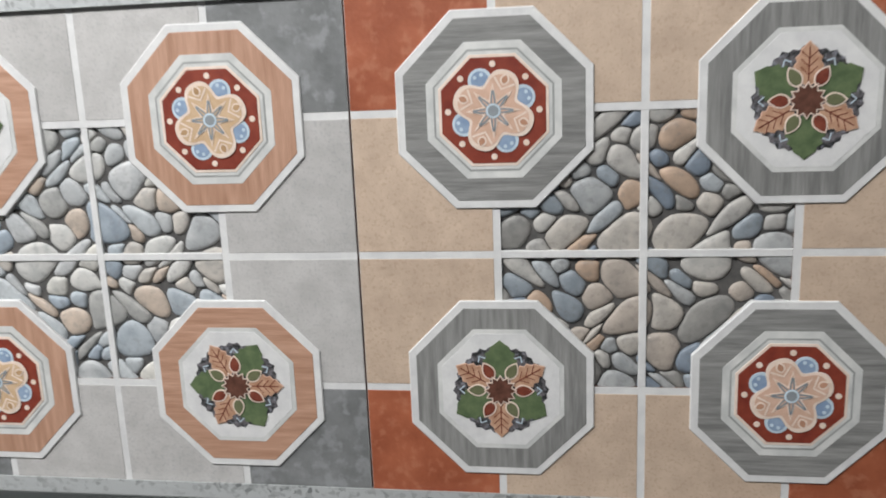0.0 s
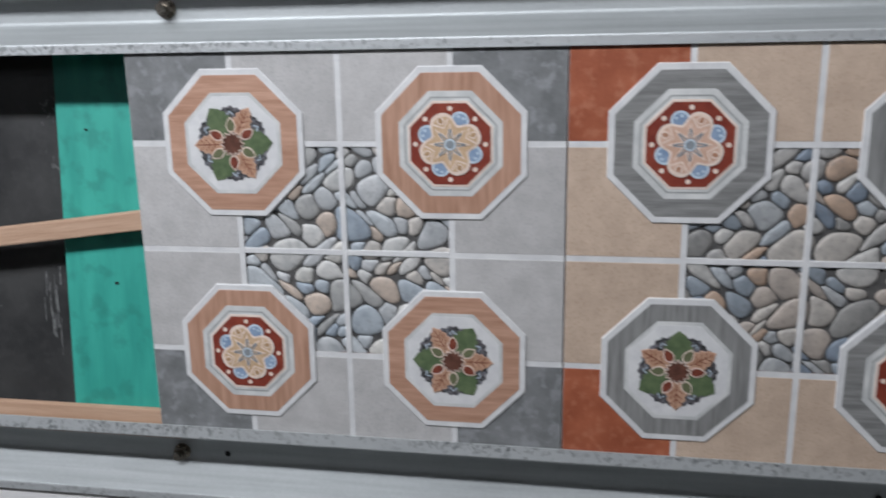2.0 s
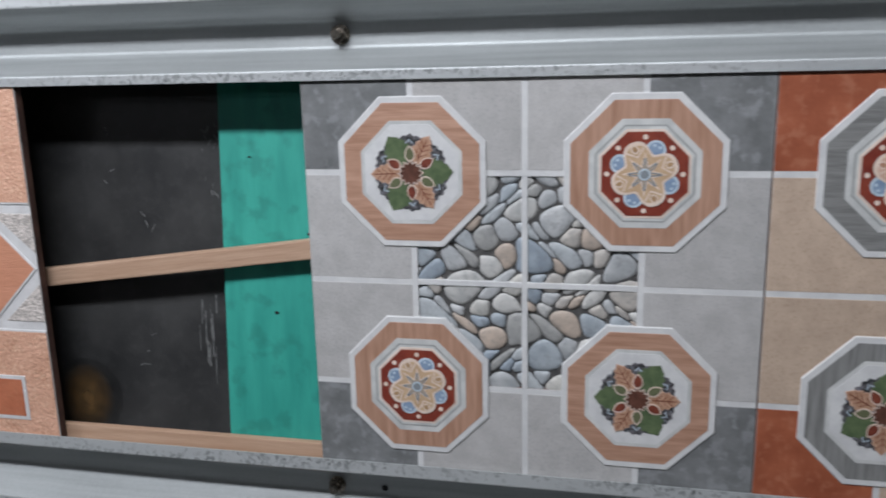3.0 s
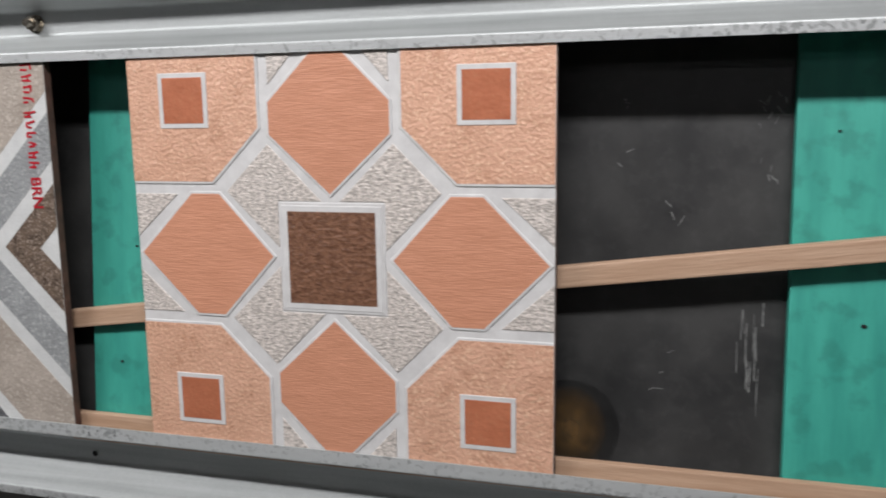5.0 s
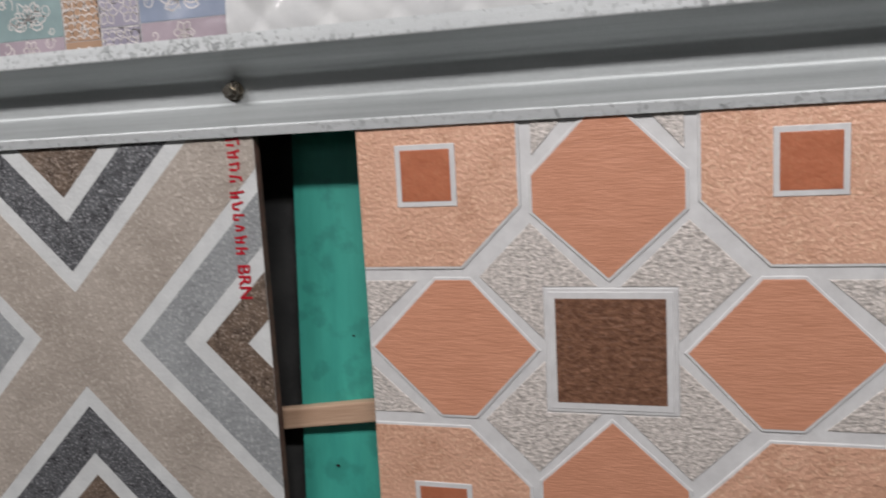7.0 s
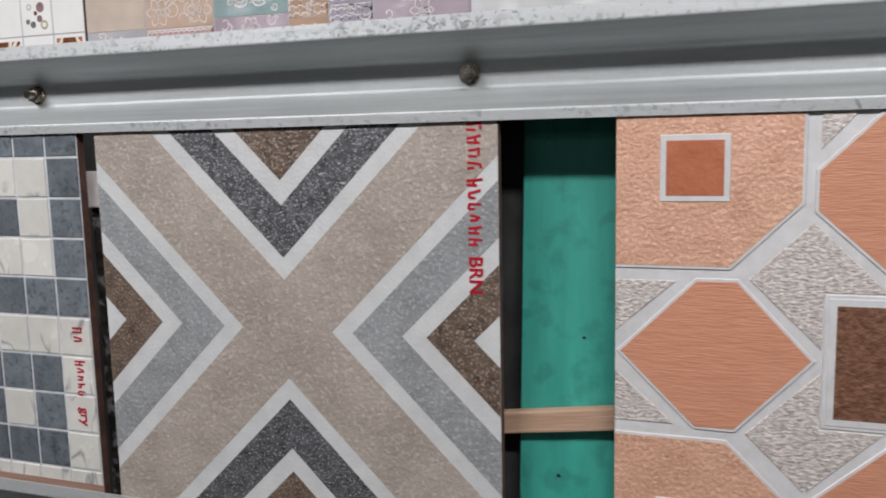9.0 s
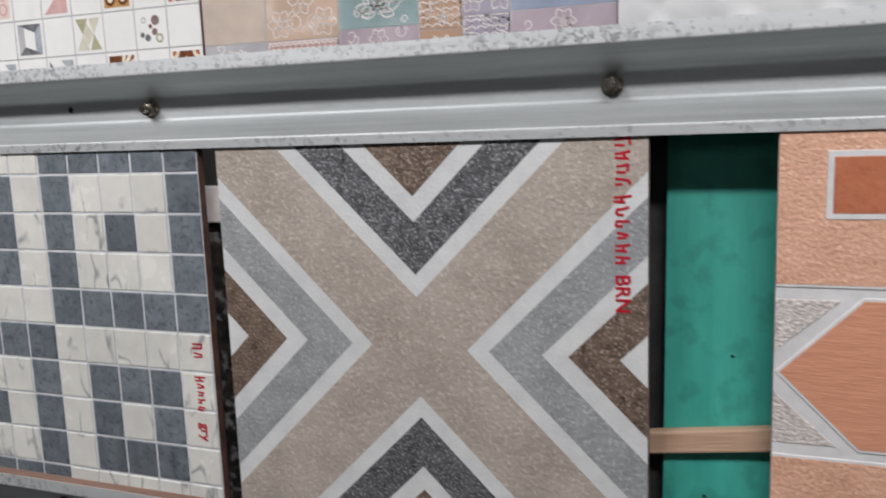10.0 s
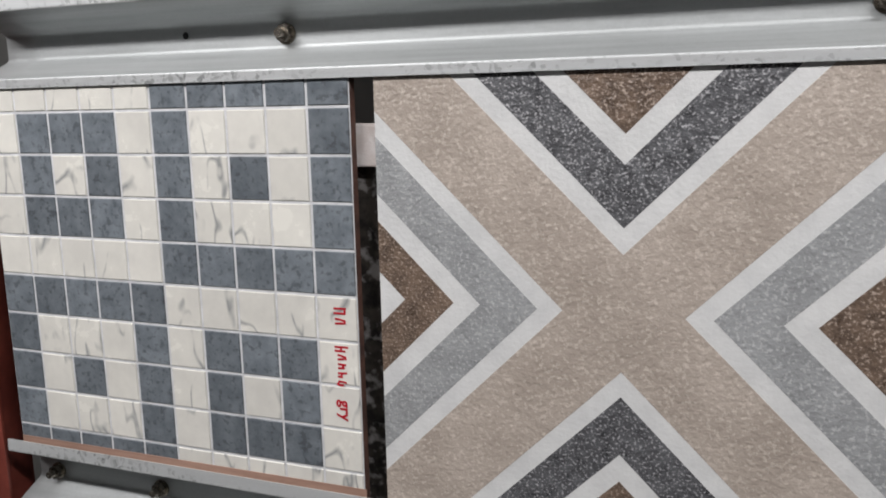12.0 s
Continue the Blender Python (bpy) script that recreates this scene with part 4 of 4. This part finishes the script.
def cross_tile(x):
    """Beige cross with nested chevrons towards each side."""
    e = tile_body("chevron_tile", x, "beige tile with a diagonal cross and grey chevrons, red writing", M["white_x"])
    c, h = 0.2, 0.1996
    d = 0.0456
    tall = {0: HIGH - 0.2 - 0.0005, 1: h, 2: 0.2 - LOW - 0.0005, 3: h}
    cross = []
    for k in range(4):
        co, si = (1, 0, -1, 0)[k], (0, 1, 0, -1)[k]
        hh, hn = tall[k], tall[(k + 3) % 4]
        for a, b in ((hn, hh), (hh - d, hh), (0.0, d), (-(hh - d), hh)):
            cross.append((a * co - b * si, a * si + b * co))
    part("cross_panel", piece([(c + a, c + b) for a, b in cross], 0.0, -0.0003, 0.0001), M["beige_x"], e, "beige cross with painted-in pale glints")
    for k in range(4):
        co, si = (1, 0, -1, 0)[k], (0, 1, 0, -1)[k]
        def turn(pts, co=co, si=si):
            return [(c + a * co - b * si, c + a * si + b * co) for a, b in pts]
        d1, d2, d3, d4 = 0.0656, 0.1125, 0.1348, 0.1775
        h = tall[k]
        part("chevron", piece(turn([(0, d1), (h - d1, h), (h - d2, h), (0, d2), (-(h - d2), h), (-(h - d1), h)]), 0.0, -0.0003, 0.0001), M["grey_x" if k % 2 else "char_x"], e)
        if k % 2:
            pts = [(0, d3), (h - d3, h), (h - d4, h), (0, d4), (-(h - d4), h), (-(h - d3), h)]
        else:
            pts = [(0, d3), (h - d3, h), (-(h - d3), h)]
        part("brown_wedge", piece(turn(pts), 0.0, -0.0003, 0.0001), M["brown_x"], e)
    marker_bars(e, 0.3800, 0.3770, (0.013, 0.012, 0.010, 0.012), 0.0105, 0.0021, -0.0006, 3)
    marker_bars(e, 0.3800, 0.3320, (0.014, 0.010, 0.011, 0.009, 0.012, 0.012), 0.0098, 0.0021, -0.0006, 4)
    marker_text(e, "BRN", 0.3745, 0.2715, 0.0165, -0.0006, "red marker letters BRN")
    return e


cross_tile(-1.1873)


def mosaic_tile(x):
    """Pressed mosaic tile of ten by ten squares."""
    e = tile_body("mosaic_tile", x, "slate and marble white mosaic tile with red writing", M["mosaic_joint"])
    plan = ("WWWWWDDDDD", "WDDDWDWWWD", "WDWDWDWDWD", "WDDDWDWWWD", "WWWWWDDDDD", "DDDDDWWWWW", "DWWWDWDDDW", "DWDWDWDWDW", "DWWWDWDDDW", "DDDDDWWWWW")
    px, pz, g = 0.04, 0.04, 0.0012
    top = 0.3985
    for r, line in enumerate(plan):
        for k, ch in enumerate(line):
            dark = ch == "D"
            cut_t, cut_b = (0.0105 if r == 0 else g), (0.0075 if r == 9 else g)
            me = shared("mosaic_piece|" + ch + str(cut_t + cut_b), lambda: piece(rect(-px / 2 + g, -pz / 2 + cut_b, px / 2 - g, pz / 2 - cut_t), 0.0, -0.0010, 0.0007), M["mosaic_dark" if dark else "mosaic_white"])
            part("mosaic_piece", me, None, e, "", ((k + 0.5) * px, 0, top - (r + 0.5) * pz))
    marker_bars(e, 0.383, 0.186, (0.012, 0.010), 0.0095, 0.0018, -0.0014, 11)
    marker_bars(e, 0.383, 0.152, (0.013, 0.008, 0.008, 0.009, 0.008), 0.0078, 0.0018, -0.0014, 12)
    marker_text(e, "gry", 0.3795, 0.1055, 0.015, -0.0014, "red marker letters gry")
    return e


mosaic_tile(-1.6085)


def gap_filler():
    e = thing("packing_strip", -1.1985, 0.03, -0.03, "dusty dark steel strip with flaking paint in the narrow gap", "strip")
    part("strip", box(bmesh.new(), -0.022, -0.004, 0, 0.022, 0.006, 0.345, 0.001), M["dusty_dark"], e)
    e = thing("foam_block", -1.204, 0.02, 0.308, "small white foam block wedged in the narrow gap", "block")
    part("block", box(bmesh.new(), -0.018, -0.006, 0, 0.016, 0.006, 0.036, 0.002), M["foam"], e)


gap_filler()

# ---------------------------------------------------------------- the row above
UZ, UY = ROW - 0.0085, 0.022


def curl(cx, cz, r, a0, a1, n=12, shrink=0.0):
    return [(cx + r * (1 - shrink * i / n) * math.cos(a0 + (a1 - a0) * i / n), cz + r * (1 - shrink * i / n) * math.sin(a0 + (a1 - a0) * i / n)) for i in range(n + 1)]


def patchwork_tile(x):
    e = tile_body("patchwork_tile", x, "glossy patchwork wall tile with watercolour squares and chalk-drawn flowers", M["joint_grey"], UY, UZ + 0.008, 0.39, 0.391)
    rnd = random.Random(21)
    cols = [0.0, 0.070, 0.145, 0.222, 0.262, 0.304, 0.392]
    tones = [["p_grey", "p_sand", "p_lilac", "p_mauve", "p_pink"], ["p_pink", "p_peach", "p_pink", "p_grey", "p_sand"], ["p_mauve", "p_teal", "p_grey", "p_blue", "p_teal"],
             ["p_orange", "p_orange", "p_peach", "p_pink", "p_lilac"], ["p_lilac", "p_lilac", "p_mauve", "p_sand", "p_blue"], ["p_mauve", "p_blue", "p_lilac", "p_grey", "p_pink"]]
    for i in range(6):
        z = 0.0005
        for j in range(5):
            z1 = min(0.3995, (0.034, 0.082, 0.165, 0.27, 0.3995)[j] + (rnd.uniform(-0.006, 0.006) if j < 4 else 0))
            p = part("patch", piece(rect(cols[i] + 0.0006, z, cols[i + 1] - 0.0006, z1 - 0.0006), 0.0, -0.0003, 0.0001), M[tones[i][j]], e)
            w, hh = cols[i + 1] - cols[i], z1 - z
            cx, cz = (cols[i] + cols[i + 1]) / 2, (z + z1) / 2
            if (i, j) != (0, 1):
                r = min(w, hh) * 0.5

                def drawn(name, line, width):
                    line = [(max(cols[i] + 0.0015, min(cols[i + 1] - 0.0015, u)), max(z + 0.0015, min(z1 - 0.0015, v))) for u, v in line]
                    bm = bmesh.new()
                    ribbon(bm, line, width, -0.00045)
                    part(name, bm, M["p_line"], p)

                kind = (i + j) % 3
                for k in range(5 if kind else 9):
                    drawn("drawn_curl", curl(cx + rnd.uniform(-0.42, 0.42) * w, cz + rnd.uniform(-0.42, 0.42) * hh, r * rnd.uniform(0.16, 0.4), rnd.uniform(0, 6), rnd.uniform(8, 12), 14, 0.6), 0.0009)
                if kind == 0:
                    for a in range(9):
                        t = -0.3 + a * (math.pi + 0.6) / 8
                        k = 1.0 if a % 2 else 0.78
                        lf = leaf(r * 0.12, r * k, r * 0.2, t)
                        drawn("drawn_petal", [(cx + u, cz - r * 0.3 + v) for u, v in lf + lf[:1]], 0.0012)
                elif kind == 1:
                    step = r * 0.42
                    for row in range(int(hh / (step * 0.75)) + 1):
                        for k in range(int(w / step) + 2):
                            ux, uz = cols[i] + (k + 0.5 * (row % 2)) * step, z + row * step * 0.75
                            drawn("drawn_petal", curl(ux, uz, step * 0.52, 0.0, math.pi, 8), 0.0011)
                else:
                    for k in range(3):
                        for a in range(6):
                            lf = leaf(r * 0.1, r * 0.55, r * 0.17, a * math.pi / 3 + k)
                            ox, oz = (k - 1) * w * 0.3, (k % 2 - 0.5) * hh * 0.4
                            drawn("drawn_petal", [(cx + ox + u, cz + oz + v) for u, v in lf + lf[:1]], 0.001)
            z = z1
    return e


patchwork_tile(-1.2055)


def strokes(base, shapes):
    """Printed shapes on a small square, a part each: (name, outline, height, paint)."""
    for word, outline, y, key in shapes:
        part(word, piece(outline, y + 0.0001, y, 0), M[key], base, "")


def ornament(o, kind, s, cut):
    """One of the small square ornaments of half size s on the square o; cut: only its upper strip shows."""
    lo = -s * 0.1 if cut else -s
    ground, one, two = -0.0005, -0.0006, -0.0007

    def field(key):
        return [("ornament_ground", rect(-s, lo, s, s), ground, key)]

    def held(p):
        return [(max(-s, min(s, u)), max(lo, min(s, v))) for u, v in p]

    out = []
    if kind == "flower":
        out = field("d_brown") + [("ornament_corner", held(circle(s * 0.52, i * s, j * s, 14)), one, "glaze_cream") for i in (-1, 1) for j in ((1,) if cut else (-1, 1))]
        out += [("ornament_arc", held(circle(s * 0.3, i * s, j * s, 14)), two, "d_rust") for i in (-1, 1) for j in ((1,) if cut else (-1, 1))]
        out += [("ornament_petal", leaf(s * 0.12, s * 0.7, s * 0.17, k * math.pi / 2), one, "d_tan") for k in ((0, 1, 2) if cut else range(4))]
    elif kind == "rings":
        out = field("d_gold")
        for i in (-1, 1):
            for j in (-1, 1):
                if j > 0 or not cut:
                    out += [("ornament_ring", circle(s * 0.4, i * s * 0.5, j * s * 0.5, 14), one, "d_brown"), ("ornament_dot", circle(s * 0.2, i * s * 0.5, j * s * 0.5, 10), two, "glaze_cream")]
        if not cut:
            out += [("ornament_star", star(4, s * 0.3, s * 0.1), two, "glaze_cream")]
    elif kind == "rays":
        out = field("d_brown") + [("ornament_ray", held(leaf(s * 0.2, s * 1.9, s * 0.13, math.radians(12 + 22 * k))), one, "glaze_cream") for k in range(4)]
    elif kind == "oval":
        out = field("d_rust") + [("ornament_ring", circle(s * 0.72, 0, 0, 18, 0.85), one, "glaze_cream"), ("ornament_ring", circle(s * 0.6, 0, 0, 18, 0.85), two, "d_pink"), ("ornament_ring", circle(s * 0.34, 0, 0, 14, 0.8), two - 0.0001, "glaze_cream"), ("ornament_dot", circle(s * 0.2, 0, 0, 12, 0.8), two - 0.0002, "d_rust")]
    elif kind == "facet":
        t = s * 0.15
        out = [("ornament_facet", [(-s, s), (-s, -s), (-t * 3, -s * 0.45), (-t * 3, s * 0.8)], ground, "joint_grey"), ("ornament_facet", [(-s, -s), (s, -s), (t * 3, -s * 0.75), (-t * 3, -s * 0.45)], ground, "d_grey"),
               ("ornament_facet", [(s, -s), (s, s), (t * 3, s * 0.45), (t * 3, -s * 0.75)], ground, "d_slate"), ("ornament_facet", [(s, s), (-s, s), (-t * 3, s * 0.8), (t * 3, s * 0.45)], ground, "d_grey")]
        if cut:
            out = [("ornament_facet", [(-s, s), (-s, lo), (-s * 0.2, lo)], ground, "d_grey"), ("ornament_facet", [(s, s), (0, s), (s, lo)], ground, "d_slate")]
    elif kind == "bow":
        out = [("ornament_wing", [(-s, s), (s * 0.0, s), (-s * 0.45, 0)], ground, "d_olive"), ("ornament_wing", [(-s, -s), (-s * 0.45, 0), (s * 0.0, -s)], ground, "d_sage"),
               ("ornament_wing", [(s, s), (s * 0.45, 0), (s * 0.1, s)], ground, "d_sage"), ("ornament_wing", [(s, -s), (s * 0.1, -s), (s * 0.45, 0)], ground, "d_olive"), ("ornament_wing", [(-s * 0.1, s * 0.7), (-s * 0.4, 0), (-s * 0.1, -s * 0.7), (s * 0.4, 0)], one, "d_sage")]
    elif kind == "dots":
        for a, b, r, key in ((-0.55, 0.55, 0.2, "joint_grey"), (0.35, 0.5, 0.32, "d_mauve"), (-0.05, 0.15, 0.14, "d_brown"), (-0.7, -0.35, 0.17, "d_grey"), (-0.3, -0.55, 0.22, "d_grey"), (0.25, -0.2, 0.22, "d_mauve"), (0.6, -0.6, 0.3, "d_olive")):
            out += [("ornament_dot", circle(s * r, a * s, b * s, 12), ground, key)]
            if key in ("joint_grey", "d_olive"):
                out += [("ornament_dot", circle(s * r * 0.55, a * s, b * s, 10), one, "glaze_white")]
    elif kind == "corner":
        out = [("ornament_corner", [(-s, lo), (s * 0.95, lo), (s * 0.95, s)], ground, "d_pink")]
    else:
        out = field("d_blush")
        for i, j, r in ((-0.45, 0.45, 0.42), (0.4, 0.5, 0.36), (-0.4, -0.45, 0.36), (0.42, -0.4, 0.42)):
            if j > 0 or not cut:
                out += [("ornament_scroll", circle(s * r, i * s, j * s, 14), one, "d_pink"), ("ornament_scroll", circle(s * r * 0.62, i * s, j * s, 12), two, "d_blush")]
    strokes(o, out)


def decor_tile(x):
    e = tile_body("decor_tile", x, "glossy white wall tile of small squares with brown ornaments", M["joint_grey"], UY, UZ + 0.008, 0.39, 0.391)
    p = 0.0391
    kinds = {(8, 0): "dots", (6, 0): "bow", (4, 0): "facet", (2, 0): "oval", (0, 0): "facet", (9, 1): "flower", (7, 1): "rings", (5, 1): "corner", (3, 1): "scroll", (1, 1): "facet",
             (9, -1): "flower", (7, -1): "rays", (5, -1): "facet", (3, -1): "facet", (1, -1): "scroll"}
    rnd = random.Random(4)
    for i in range(10):
        for j in range(-1, 9):
            low = 0.014 if j < 0 else 0.0006
            o = part("square", shared("square|glaze%.3f" % low, lambda: piece(rect(-p / 2 + 0.0006, -p / 2 + low, p / 2 - 0.0006, p / 2 - 0.0006), 0.0, -0.0004, 0.0003), M["glaze_white"]), None, e, "", ((i + 0.5) * p, 0, 0.0315 + (j + 0.5) * p))
            if (i + j) % 2 == 0:
                kind = kinds.get((i, j)) or rnd.choice(("flower", "rings", "oval", "facet", "bow", "dots", "corner", "scroll"))
                ornament(o, kind, p * 0.40, j < 0)
    return e


decor_tile(-1.5985)
def embossed_tile(x):
    """Quilted relief: shallow diamond cushions over the whole face."""
    e = tile_body("embossed_tile", x, "glossy white wall tile embossed with quilted diamonds", M["glaze_marble"], UY, UZ + 0.008, 0.39, 0.4)
    bm, nx, nz, rows = bmesh.new(), 100, 98, []
    for j in range(nz + 1):
        z = LOW + 0.0006 + (0.3888 - LOW) * j / nz
        line = []
        for i in range(nx + 1):
            u = 0.0006 + 0.3988 * i / nx
            a, b = math.pi * (u + z) / 0.062, math.pi * (u - z) / 0.062
            h = 0.0042 * abs(math.sin(a) * math.sin(b)) ** 0.7 + 0.0006 * abs(math.sin(2 * a + 0.6 * math.sin(b)))
            line.append(bm.verts.new((u, -0.0003 - h, z)))
        rows.append(line)
    for lo, hi in zip(rows, rows[1:]):
        for i in range(nx):
            bm.faces.new((lo[i], lo[i + 1], hi[i + 1], hi[i])).smooth = True
    part("quilted_relief", bm, M["glaze_marble"], e)


third_rail = rail(0.4215 - 2 * ROW, X_LEFT - 0.012, X_RIGHT)
for x in (-0.805, -0.403, -0.001, 0.401):
    tile_body("white_tile", x, "plain white glossy wall tile in the row below", M["glaze_white"], 0.0, -ROW, group="tiles in the row below")
embossed_tile(-0.8135)
embossed_tile(-0.4120)
tile_body("cream_tile", -0.0105, "cream mottled glossy wall tile", M["glaze_cream"], UY, UZ + 0.008, 0.39, 0.4)
embossed_tile(0.3910)
embossed_tile(0.7930)
